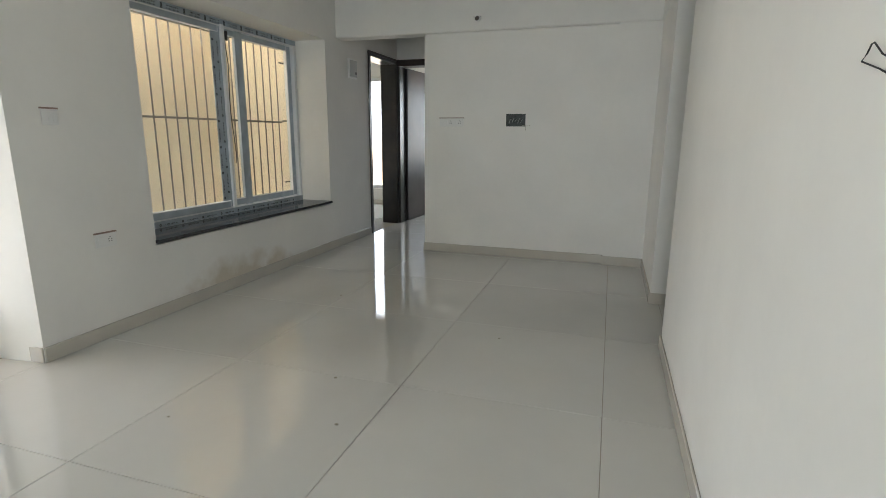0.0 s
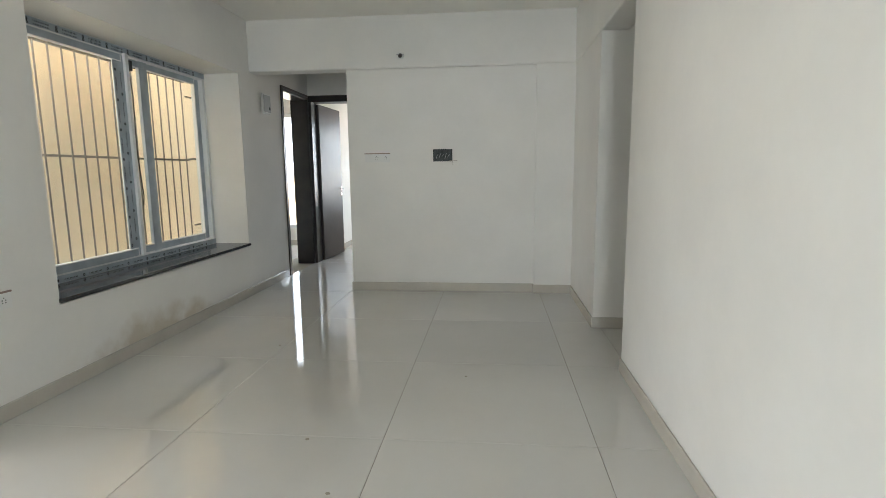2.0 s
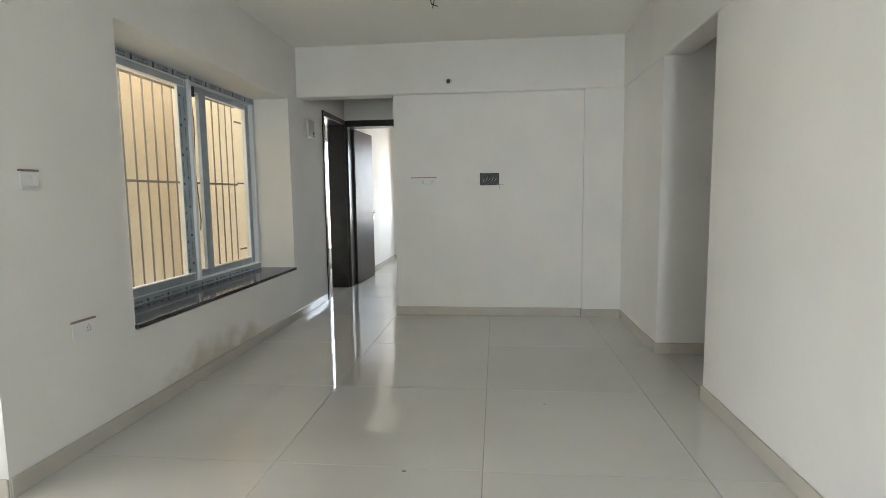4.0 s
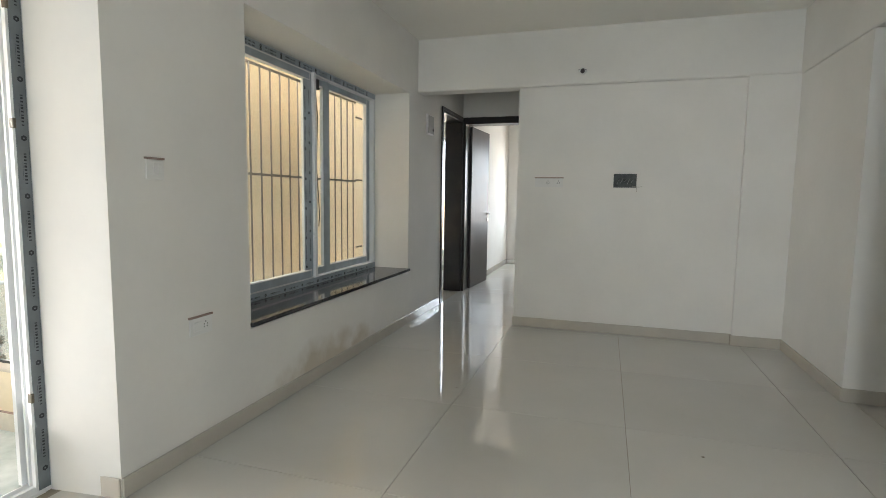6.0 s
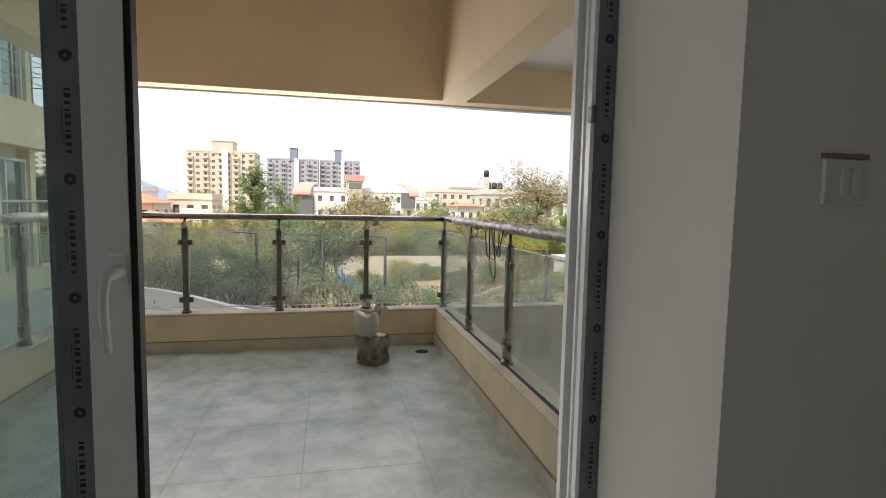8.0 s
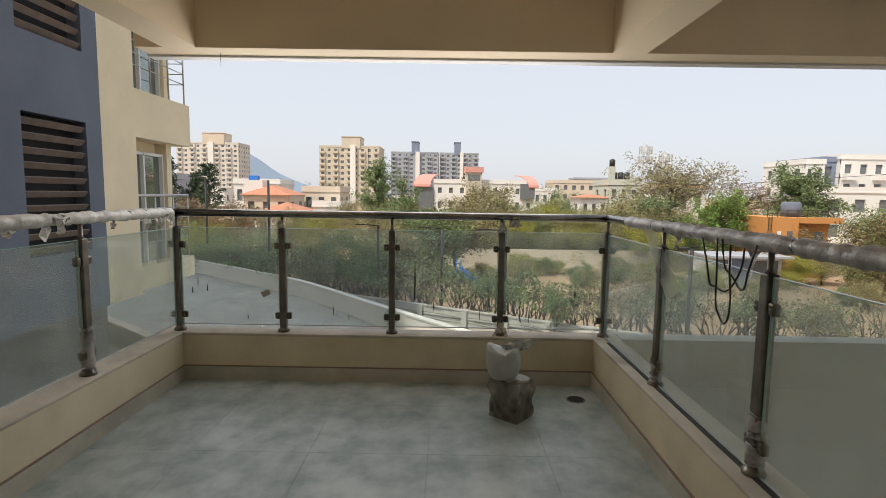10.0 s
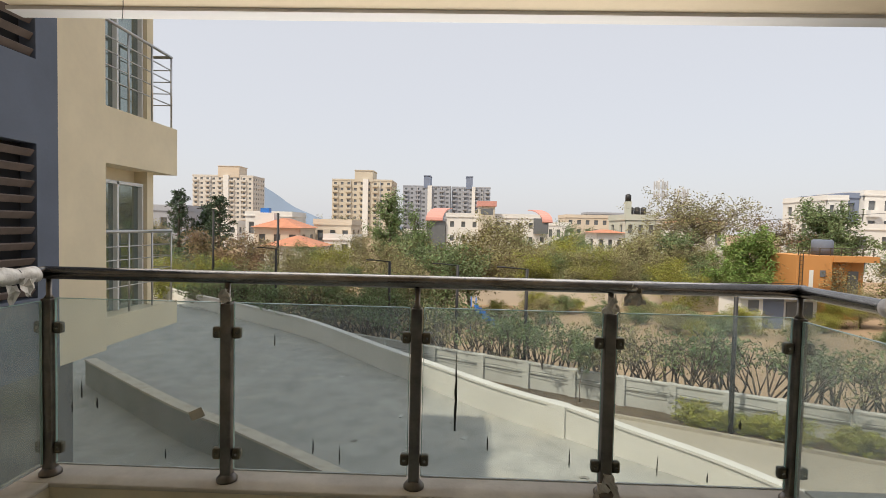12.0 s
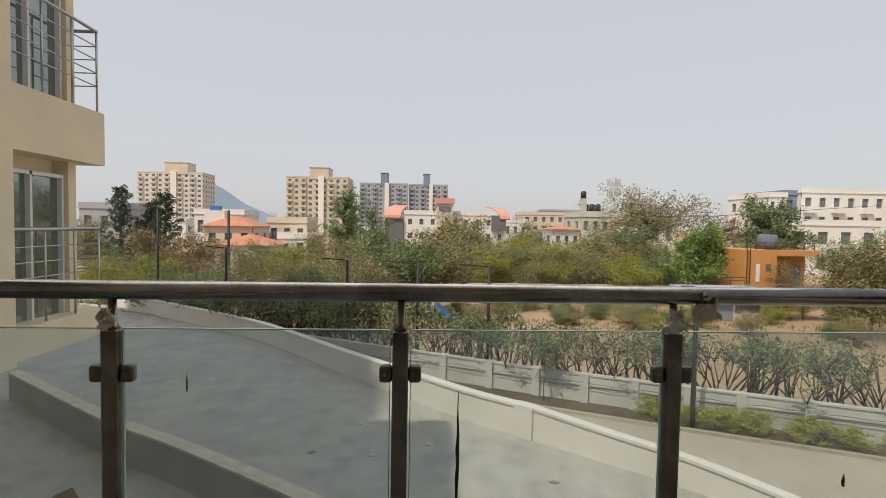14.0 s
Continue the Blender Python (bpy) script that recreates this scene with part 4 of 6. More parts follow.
rag((-4.04, 2.18, RZ + 0.01), 5, 0.06)
rag((-4.03, 2.1, 0.43), 6, 0.075)
rag((-4.035, 2.095, 1.14), 7, 0.05)
rag((-4.035, 0.553, 1.13), 9, 0.04)
for k, (x, z, s) in enumerate(((-3.9, 1.16, 0.07), (-3.75, 1.15, 0.05), (-3.3, 1.15, 0.045), (-2.9, 1.2, 0.06))):
    bm = bmesh.new()
    rnd = random.Random(80 + k)
    rows = [[bm.verts.new((x + (i / 4 - 0.5) * s * (1.2 - 0.7 * j / 4) + rnd.uniform(-0.008, 0.008), -0.165 + rnd.uniform(-0.012, 0.012), z - s * j / 4 + rnd.uniform(-0.008, 0.008))) for i in range(5)] for j in range(5)]
    for j in range(4):
        for i in range(4):
            bm.faces.new((rows[j][i], rows[j][i + 1], rows[j + 1][i + 1], rows[j + 1][i]))
    single("plastic_scrap", bm, WHITE_WRAP, "torn tuft of white plastic at the handrail", "plastic scrap")
single("wire_stub", tube(bmesh.new(), [(-3.9, 0.207, 2.25), (-3.9, 0.209, 2.2), (-3.9, 0.204, 2.14)], 0.0015, 5), BLACK, "short wire end hanging under the beam", "wire")


def post_sleeve(x, y, z0, z1, seed):
    rnd = random.Random(seed)
    n = 14
    bm = tube(bmesh.new(), [(x + rnd.uniform(-0.003, 0.003), y + rnd.uniform(-0.003, 0.003), z0 + (z1 - z0) * k / n) for k in range(n + 1)], [0.0315 + rnd.uniform(-0.003, 0.005) for _ in range(n + 1)], 9)
    return single("post_sleeve", bm, WRAP, "crumpled plastic sleeve on a railing post", "plastic wrap")


post_sleeve(-2.2, 2.834, 0.36, 0.56, 11)
post_sleeve(-1.33, 2.834, 0.36, 0.75, 12)
post_sleeve(-3.09, 2.834, 0.35, 0.43, 15)
post_sleeve(-3.09, -0.205, 0.36, 0.6, 14)

for a, b, dip, ph in ((-2.62, -2.3, 0.2, 0.0), (-2.5, -2.36, 0.32, 1.1), (-2.46, -2.2, 0.16, 2.3)):
    pts = [(a + (b - a) * t + 0.025 * math.sin(9 * t + ph), 2.798 - 0.012 * math.sin(7 * t + ph), 1.16 - dip * math.sin(math.pi * t) ** 0.8 + 0.012 * math.sin(17 * t + ph)) for t in [k / 16 for k in range(17)]]
    single("loose_cable", tube(bmesh.new(), pts, 0.004, 5), BLACK, "loose dark cable looped from the side rail", "cable")

# ---- things on the balcony floor ----


def stone_block():
    o = thing("stone_block", "rough dark stone block on the balcony floor", "stone block")
    bm = bmesh.new()
    bmesh.ops.create_cube(bm, size=1)
    bmesh.ops.subdivide_edges(bm, edges=bm.edges[:], cuts=9, use_grid_fill=True)
    for v in bm.verts:
        p = v.co.copy()
        v.co = Vector((p.x * 0.2, p.y * 0.175, (p.z + 0.5) * 0.23))
        if p.z > -0.49:
            v.co += Vector((p.x, p.y, 0)).normalized() * 0.035 * noise.noise(p * 3.3) * (1 if p.z < 0.49 else 0.6)
            v.co.z += 0.012 * noise.noise(p * 5 + Vector((4, 0, 0)))
    bm.transform(pose(-3.43, 2.11, BZ, 0, 0, 50))
    part("stone", bm, STONE, o)
    bm = bmesh.new()
    bmesh.ops.create_circle(bm, cap_ends=True, radius=0.075, segments=18)
    for v in bm.verts:
        v.co *= 1 + 0.2 * noise.noise(v.co * 20)
    r = bmesh.ops.extrude_face_region(bm, geom=bm.faces[:])
    bmesh.ops.translate(bm, verts=[v for v in r["geom"] if isinstance(v, bmesh.types.BMVert)], vec=(0, 0, 0.014))
    bm.transform(pose(-3.43, 2.135, BZ + 0.222))
    part("cement_crust", bm, STONE_TOP, o, "pale cement dust on top")


stone_block()


def bag():
    o = thing("cement_bag_bundle", "white woven bag bundle with knotted torn top", "bag")
    prof = ((0.0, 0.0), (0.07, 0.004), (0.09, 0.03), (0.103, 0.075), (0.105, 0.12), (0.101, 0.165), (0.096, 0.195), (0.07, 0.178), (0.0, 0.165))
    bm = bmesh.new()
    n = 24
    rings = []
    for r, z in prof:
        rings.append([bm.verts.new(((r + 0.001) * math.cos(6.28319 * k / n), (r + 0.001) * math.sin(6.28319 * k / n), z)) for k in range(n)])
    for a, b in zip(rings, rings[1:]):
        for k in range(n):
            bm.faces.new((a[k], a[(k + 1) % n], b[(k + 1) % n], b[k])).smooth = True
    for v in bm.verts:
        v.co *= 1 + 0.07 * noise.noise(v.co * 9)
        if v.co.z > 0.17:
            v.co.z += 0.035 * noise.noise(v.co * 16) - 0.12 * max(0, 0.5 - abs(v.co.y) / 0.1) * 0.4
    at = pose(-3.45, 2.06, BZ + 0.23)
    bm.transform(at)
    part("sack", bm, SACK, o)
    for sx, sy, lean, w, h in ((0.0, 0.085, 0.6, 0.06, 0.07), (-0.02, 0.02, 0.5, 0.05, 0.035)):
        rnd = random.Random(int(100 * (sy + 1)))
        bm = bmesh.new()
        g = []
        for j in range(6):
            row = []
            for i in range(5):
                row.append(bm.verts.new((sx + rnd.uniform(-0.012, 0.012), sy + (i / 4 - 0.5) * w * (1 + j * 0.22) + lean * h * j / 5, 0.165 + h * j / 5 + rnd.uniform(-0.007, 0.007) - (0.03 * j / 5 if i > 3 else 0))))
            g.append(row)
        for j in range(5):
            for i in range(4):
                bm.faces.new((g[j][i], g[j][i + 1], g[j + 1][i + 1], g[j + 1][i]))
        r = bmesh.ops.extrude_face_region(bm, geom=bm.faces[:])
        bmesh.ops.translate(bm, verts=[v for v in r["geom"] if isinstance(v, bmesh.types.BMVert)], vec=(0.004, 0, 0))
        bm.transform(at)
        part("torn_flap", bm, SACK, o)


bag()
d = thing("floor_drain", "round open floor drain near parapet corner", "drain")
part("rim", tube(bmesh.new(), [(-3.69, 2.57, BZ), (-3.69, 2.57, BZ + 0.004)], [0.062, 0.057], 24), STEEL, d)
part("opening", tube(bmesh.new(), [(-3.69, 2.57, BZ + 0.004), (-3.69, 2.57, BZ + 0.0055)], 0.05, 24), DARK, d)
rnd = random.Random(21)
for k in range(5):
    x, y, s = rnd.uniform(0.6, 2.8), rnd.uniform(2.2, 5.0), rnd.uniform(0.004, 0.01)
    bm = bmesh.new()
    bmesh.ops.create_icosphere(bm, subdivisions=1, radius=s)
    bm.transform(Matrix.Translation((x, y, s * 0.3)) @ Matrix.Diagonal((1.4, 1, 0.4, 1)))
    single("grit", bm, GROUT, "small crumb of plaster on the tiled floor", "debris", "plaster crumbs")

# ---- outside: ground, podium, walls ----
GZ, PZ = -5.1, -4.1
setting("ground", boxes((-2500, 2500, -2500, 2500, GZ - 0.5, GZ)), EARTH, "dry brown earth reaching the horizon")


def smooth_line(pts, n=8):
    """Catmull-Rom through plan points."""
    out = []
    p = [Vector(q) for q in pts]
    p = [2 * p[0] - p[1]] + p + [2 * p[-1] - p[-2]]
    for i in range(1, len(p) - 2):
        for k in range(n):
            t = k / n
            a, b, c, d = p[i - 1], p[i], p[i + 1], p[i + 2]
            out.append(0.5 * (2 * b + (c - a) * t + (2 * a - 5 * b + 4 * c - d) * t * t + (3 * b - a - 3 * c + d) * t ** 3))
    return out + [p[-2]]


def ribbon(line, w0, w1, z0, z1):
    """A wall along a plan line, from offset w0 to w1 to its side, z0 to z1 (numbers, or functions of the share of its length)."""
    bm = bmesh.new()
    rows = []
    n = len(line) - 1
    for i, p in enumerate(line):
        d = (line[min(i + 1, n)] - line[max(i - 1, 0)]).normalized()
        s = Vector((d.y, -d.x))
        za = z0(i / n) if callable(z0) else z0
        zb = z1(i / n) if callable(z1) else z1
        rows.append([bm.verts.new((*(p + s * w), z)) for w, z in ((w0, za), (w1, za), (w1, zb), (w0, zb))])
    for a, b in zip(rows, rows[1:]):
        for k in range(4):
            bm.faces.new((a[k], a[(k + 1) % 4], b[(k + 1) % 4], b[k]))
    bm.faces.new(rows[0])
    bm.faces.new(rows[-1][::-1])
    return bm


RAMP = smooth_line([(-46, -27), (-36.5, -17.5), (-32.6, -12.6), (-27.8, -6.7), (-25.2, -4.2), (-22.2, -1.7), (-19.3, 0.85), (-17.0, 2.9), (-15.6, 4.5)])
RAMP2 = smooth_line([(-15.6, 4.5), (-14.4, 5.8), (-13.0, 7.3), (-11.3, 8.6), (-8.5, 10.5), (-4, 13.5)])
ramp_wall = setting("podium_wall", ribbon(RAMP, -0.11, 0.11, GZ, -3.31), RAMPWALL, "off-white curved podium parapet wall")
part("coping", ribbon(RAMP, -0.15, 0.15, -3.31, -3.24), RAMPWALL, ramp_wall)
lower = lambda s: -3.31 - 0.5 * s
lower_top = lambda s: -3.24 - 0.5 * s
ramp_wall2 = setting("ramp_wall", ribbon(RAMP2, -0.09, 0.09, GZ, lower), RAMPWALL, "off-white ramp parapet wall stepping down")
part("coping", ribbon(RAMP2, -0.13, 0.13, lower, lower_top), RAMPWALL, ramp_wall2)
for i in (0, 26):
    p, q = RAMP2[i], RAMP2[i + 1]
    a = math.degrees(math.atan2(q.y - p.y, q.x - p.x))
    bm = boxes((-0.55, 0.0, -0.17, 0.2, GZ, -3.25 - 0.0125 * i))
    bm.transform(pose(p.x, p.y, 0, 0, 0, a))
    part("pier", bm, RAMPWALL, ramp_wall2)

bm = bmesh.new()
edge = [(v.x, v.y) for v in RAMP + RAMP2[1:]] + [(8, 14), (8, -40), (-46, -40)]
top = [bm.verts.new((x, y, PZ)) for x, y in edge]
f = bm.faces.new(top)
r = bmesh.ops.extrude_face_region(bm, geom=[f])
bmesh.ops.translate(bm, verts=[v for v in r["geom"] if isinstance(v, bmesh.types.BMVert)], vec=(0, 0, -0.95))
setting("podium", bm, CONCRETE, "grey concrete podium deck with stains")
NEAR = smooth_line([(-18.8, -10.7), (-15.1, -5.9), (-13.6, -3.6), (-11.9, -1.2), (-11.3, -0.4), (-10.7, 0.3), (-9.5, 1.2), (-7.5, 2.2), (-5.5, 3.2)])
near_wall = setting("deck_wall", ribbon(NEAR, -0.1, 0.16, PZ - 0.02, -3.30), mat("raw_cement", (0.3, 0.3, 0.28), 0.9, vary=0.15, scale=0.8, grain=10), "raw cement low wall on podium deck")
part("coping", ribbon(NEAR, -0.13, 0.19, -3.30, -3.25), COPING, near_wall)

COMP = smooth_line([(-38, -22), (-33, -13), (-28.6, -5.5), (-24.8, 1.3), (-22.1, 6.1), (-20.0, 10.3), (-17.9, 14.7), (-14, 23), (-8, 36)])
ROAD_STRIP = ribbon(COMP, 1.45, 6.5, GZ + 0.001, GZ + 0.007)
setting("road", ROAD_STRIP, ROAD, "pale concrete service road beside the podium")
setting("planting_bed", ribbon(COMP, 0.08, 1.32, GZ + 0.001, GZ + 0.05), mat("damp_soil", (0.1, 0.075, 0.05), 0.95, vary=0.35, scale=1.5, grain=12, bump=0.6), "dark soil planting bed along compound wall")
kerb = setting("kerb", ribbon(COMP, 1.32, 1.45, GZ + 0.001, GZ + 0.12), ROAD, "pale concrete kerb of the planting bed")
slot_mesh = mesh_of("drain_slot", boxes((0.0, 0.035, -0.008, 0.008, -0.02, 0.02)), STONE)
for i in range(40, 58):
    p, q = COMP[i], COMP[i + 1]
    d = (q - p).normalized()
    for k in range(6):
        c = p.lerp(q, 0.12 + 0.1 * k)
        o = new("drain_slot", slot_mesh)
        o.parent = kerb
        o.matrix_basis = pose(c.x + d.y * 1.455, c.y - d.x * 1.455, GZ + 0.075, 0, 0, math.degrees(math.atan2(d.y, d.x)))
CABLE = mat("grey_cable_sheath", (0.1, 0.1, 0.1), 0.6, bump=0)
for z, sag, ph in ((-4.3, 0.03, 0.0), (-4.46, 0.045, 1.0)):
    pts = []
    for i in range(20, 62):
        p, q = COMP[i], COMP[i + 1]
        d = (q - p).normalized()
        for t in (0, 0.33, 0.66):
            c = p.lerp(q, t)
            u = (i + t) / 3 + ph * 0.2
            pts.append((c.x + d.y * 0.17, c.y - d.x * 0.17, z - sag * abs(math.sin(u * math.pi)) + 0.012 * math.sin(i * 1.7 + ph)))
    single("wall_cable", tube(bmesh.new(), pts, 0.011, 5), CABLE, "grey service cable sagging along the compound wall", "cable")
comp_wall = setting("compound_wall", ribbon(COMP, -0.08, 0.08, GZ, -4.06), COMPWALL, "weathered white compound wall with piers")
part("coping", ribbon(COMP, -0.12, 0.12, -4.06, -4.0), COMPWALL, comp_wall)
part("string_course", ribbon(COMP, 0.08, 0.13, -4.42, -4.38), COMPWALL, comp_wall)
pier_mesh = mesh_of("pier", boxes((-0.14, 0.14, -0.2, 0.14, GZ, -3.985)), COMPWALL)
for i in range(2, len(COMP) - 1, 3):
    p, q = COMP[i], COMP[i + 1]
    o = new("pier", pier_mesh)
    o.parent = comp_wall
    o.matrix_basis = pose(p.x, p.y, 0, 0, 0, math.degrees(math.atan2(q.y - p.y, q.x - p.x)))

rnd = random.Random(8)
for k in range(26):
    x = rnd.uniform(-24, -9)
    y = rnd.uniform(-7, 5)
    if y > 0.9 * (x + 18.5) + 1.0:
        y -= 7
    s = rnd.uniform(0.04, 0.12)
    bm = boxes((-s, s, -s * 0.5, s * 0.5, 0, s * 0.25))
    for v in bm.verts:
        v.co += Vector((rnd.uniform(-1, 1), rnd.uniform(-1, 1), 0)) * s * 0.4
    bm.transform(pose(x, y, PZ, 0, 0, rnd.uniform(0, 180)))
    single("litter", bm, COMPWALL if k % 3 else STONE, "small scrap of rubble on the podium deck", "debris", "deck rubble")

# ---- trees and shrubs ----


def leaves(bm_pts, rnd, size, count, spread):
    """Small bent leaf clumps scattered round points; gives vertices and faces."""
    vs, fs = [], []
    for _ in range(count):
        c = rnd.choice(bm_pts)
        p = c + Vector([max(-1.5, min(1.5, rnd.gauss(0, 0.8))) for _ in range(3)]) * spread
        a = Vector((rnd.gauss(0, 1), rnd.gauss(0, 1), rnd.gauss(0, 0.7))).normalized()
        b = a.orthogonal().normalized()
        b = (Matrix.Rotation(rnd.uniform(0, 6.28), 3, a) @ b)
        s = size * rnd.uniform(0.6, 1.4)
        i = len(vs)
        n = a.cross(b) * s * 0.25
        vs += [p - a * s, p + b * s * 0.45 + n, p + a * s, p - b * s * 0.45 + n]
        fs += [(i, i + 1, i + 2), (i, i + 2, i + 3)]
    return vs, fs


def grow(rnd, h, r, trunk, limbs, lift=0.55, droop=0.0):
    """Tapered trunk and limbs; gives a bmesh and the tips where leaves grow."""
    bm = bmesh.new()
    tips = []
    pts = [Vector((0, 0, -0.15))]
    n = 6
    for k in range(1, n + 1):
        pts.append(Vector((rnd.gauss(0, 0.03) * h * k / n, rnd.gauss(0, 0.03) * h * k / n, h * 0.82 * k / n)))
    tube(bm, pts, [trunk * (1 - 0.8 * k / n) for k in range(n + 1)], 6)
    for k in range(limbs):
        s = rnd.uniform(1 - lift, 0.98)
        i = min(int(s * n), n - 1)
        p0 = pts[i].lerp(pts[i + 1], s * n - i)
        an = k * 2.4 + rnd.uniform(-0.4, 0.4)
        reach = r * rnd.uniform(0.55, 1.0) * (1.15 - 0.5 * abs(2 * (s - (1 - lift)) / lift - 0.7))
        up = h * rnd.uniform(0.06, 0.26) - droop
        mids = []
        for j in range(1, 4):
            q = p0 + Vector((math.cos(an) * reach * j / 3, math.sin(an) * reach * j / 3, up * (j / 3) ** 0.7)) + Vector((rnd.gauss(0, 0.05), rnd.gauss(0, 0.05), rnd.gauss(0, 0.05))) * r
            mids.append(q)
        tube(bm, [p0] + mids, [trunk * 0.32, trunk * 0.2, trunk * 0.12, trunk * 0.04], 4)
        tips += mids[1:]
        for j in range(6):
            q = mids[rnd.choice((0, 1, 2))]
            e = q + Vector((rnd.gauss(0, 1), rnd.gauss(0, 1), rnd.gauss(0.35, 0.5))) * r * 0.2
            tube(bm, [q, e], [trunk * 0.1, trunk * 0.03], 3)
            tips.append(e)
    tips += [pts[-1], pts[-2]]
    return bm, tips


def tree(name, label, seed, h, r, leaf, size, count, trunk=None, limbs=18, lift=0.6, spread=0.13, droop=0.0, bark=None):
    rnd = random.Random(seed)
    o = thing(name, label, "tree")
    bm, tips = grow(rnd, h, r, trunk or h * 0.028, limbs, lift, droop)
    part("trunk", bm, bark or BARK, o)
    vs, fs = leaves(tips, rnd, size * 0.68, int(count * 2.0), r * spread)
    me = bpy.data.meshes.new("crown")
    me.from_pydata(vs, [], fs)
    me.materials.append(leaf)
    c = new("crown", me)
    c.parent = o
    return o


def stand(o, x, y, turn=0, z=GZ):
    o.matrix_basis = pose(x, y, z, 0, 0, turn)
    return o


def conifer(seed, h, r):
    rnd = random.Random(seed)
    o = thing("conifer", "dark green feathery conifer among low houses", "tree")
    bm = tube(bmesh.new(), [(0, 0, -0.1), (0.1, 0, h * 0.5), (0, 0.1, h)], [h * 0.02, h * 0.013, 0.02], 6)
    tips = []
    for k in range(46):
        s = 0.15 + 0.83 * (k / 46)
        an = k * 2.4
        L = r * (1.05 - s) * rnd.uniform(0.45, 1.35) + 0.2
        p0 = Vector((0, 0, h * s))
        e = p0 + Vector((math.cos(an) * L, math.sin(an) * L, 0.25 * L))
        tube(bm, [p0, e], [0.04, 0.012], 4)
        tips += [p0.lerp(e, t) for t in (0.4, 0.7, 1.0)]
    part("trunk", bm, BARK, o)
    vs, fs = leaves(tips, rnd, 0.13, 4600, 0.2)
    me = bpy.data.meshes.new("crown")
    me.from_pydata(vs, [], fs)
    me.materials.append(LEAF_DARK)
    new("crown", me).parent = o
    return o


stand(conifer(1, 10.2, 3.3), -60, -30.2)
stand(conifer(2, 9.6, 3.4), -60, -25.6)
stand(conifer(3, 8.6, 2.3), -62, -28)
stand(tree("tree", "tall light green tree before apartment towers", 11, 10.4, 1.9, LEAF_FRESH, 0.16, 4600, limbs=34, lift=0.8, spread=0.15), -60, -6.3)
stand(tree("tree", "slim light green tree before apartment towers", 12, 9.2, 1.7, LEAF_FRESH, 0.16, 3400, limbs=28, lift=0.8, spread=0.15), -60, -3.2)
stand(tree("tree", "broad dark tree with rusty leaf tips", 13, 6.2, 3.6, LEAF_RUST, 0.16, 3800, limbs=24, lift=0.72), -40, 2.4)
stand(tree("tree", "dense dark green tree behind the play yard", 14, 5.6, 3.3, LEAF_GREEN, 0.15, 5200, limbs=26, lift=0.8), -38, 0.6)
stand(tree("tree", "olive dry tree in front of curved roofs", 15, 7.6, 3.6, LEAF_OLIVE, 0.18, 3000, limbs=24, lift=0.7), -60, 7.2)
stand(tree("tree", "yellowish dry tree beside the car park", 16, 5.2, 3.4, LEAF_YELLOW, 0.15, 3200, limbs=24, lift=0.75), -58, 12.6)
stand(tree("tree", "wide spreading olive tree above low houses", 17, 9.8, 5.8, LEAF_OLIVE, 0.17, 4200, limbs=40, lift=0.42, spread=0.07, droop=0.4), -58, 26.5)
stand(tree("tree", "wide spreading thin tree with dry leaves", 18, 8.6, 3.6, LEAF_PINK, 0.17, 1700, limbs=30, lift=0.6, spread=0.1), -62, 36.5)
stand(tree("tree", "bright green leafy tree near orange house", 19, 6.6, 2.4, LEAF_BRIGHT, 0.17, 5600, limbs=28, lift=0.78, spread=0.12), -45, 25)
stand(tree("tree", "rounded green tree beside white buildings", 20, 9.6, 3.8, LEAF_GREEN, 0.22, 6000, limbs=32, lift=0.62, spread=0.1), -60, 42)
stand(tree("tree", "rusty leaved tree by the orange house", 22, 5.3, 3.0, LEAF_RUST, 0.15, 3800, limbs=24, lift=0.8), -33, 29.5)
stand(tree("tree", "olive street tree among houses", 23, 6.4, 3.2, LEAF_OLIVE, 0.17, 3000, limbs=22, lift=0.75), -52, 18.5)
stand(tree("tree", "green street tree among houses", 24, 6.2, 3.4, LEAF_GREEN, 0.17, 3600, limbs=22, lift=0.78), -54, 22.5)
stand(tree("tree", "pinkish flowering tree beside tiled roofs", 25, 5.4, 3.0, LEAF_PINK, 0.15, 2800, limbs=24, lift=0.8), -52, -19.0)
stand(tree("tree", "pinkish flowering tree beside tiled roofs", 26, 5.0, 2.8, LEAF_PINK, 0.15, 2400, limbs=22, lift=0.8), -53, -23.5)
YELLOW = tree("shrub_tree", "yellow-green leafy shrub behind compound wall", 27, 3.6, 2.3, LEAF_YELLOW, 0.085, 6000, limbs=22, lift=0.9)
GREEN = tree("shrub_tree", "green leafy shrub behind compound wall", 28, 3.5, 2.2, LEAF_GREEN, 0.085, 6000, limbs=22, lift=0.9)
OLIVE = tree("shrub_tree", "olive leafy shrub behind compound wall", 29, 3.8, 2.4, LEAF_OLIVE, 0.085, 5600, limbs=22, lift=0.88)
stand(YELLOW, -40, -16.5)
stand(GREEN, -36, -11.5)
stand(OLIVE, -39, -7.6)
rnd = random.Random(31)
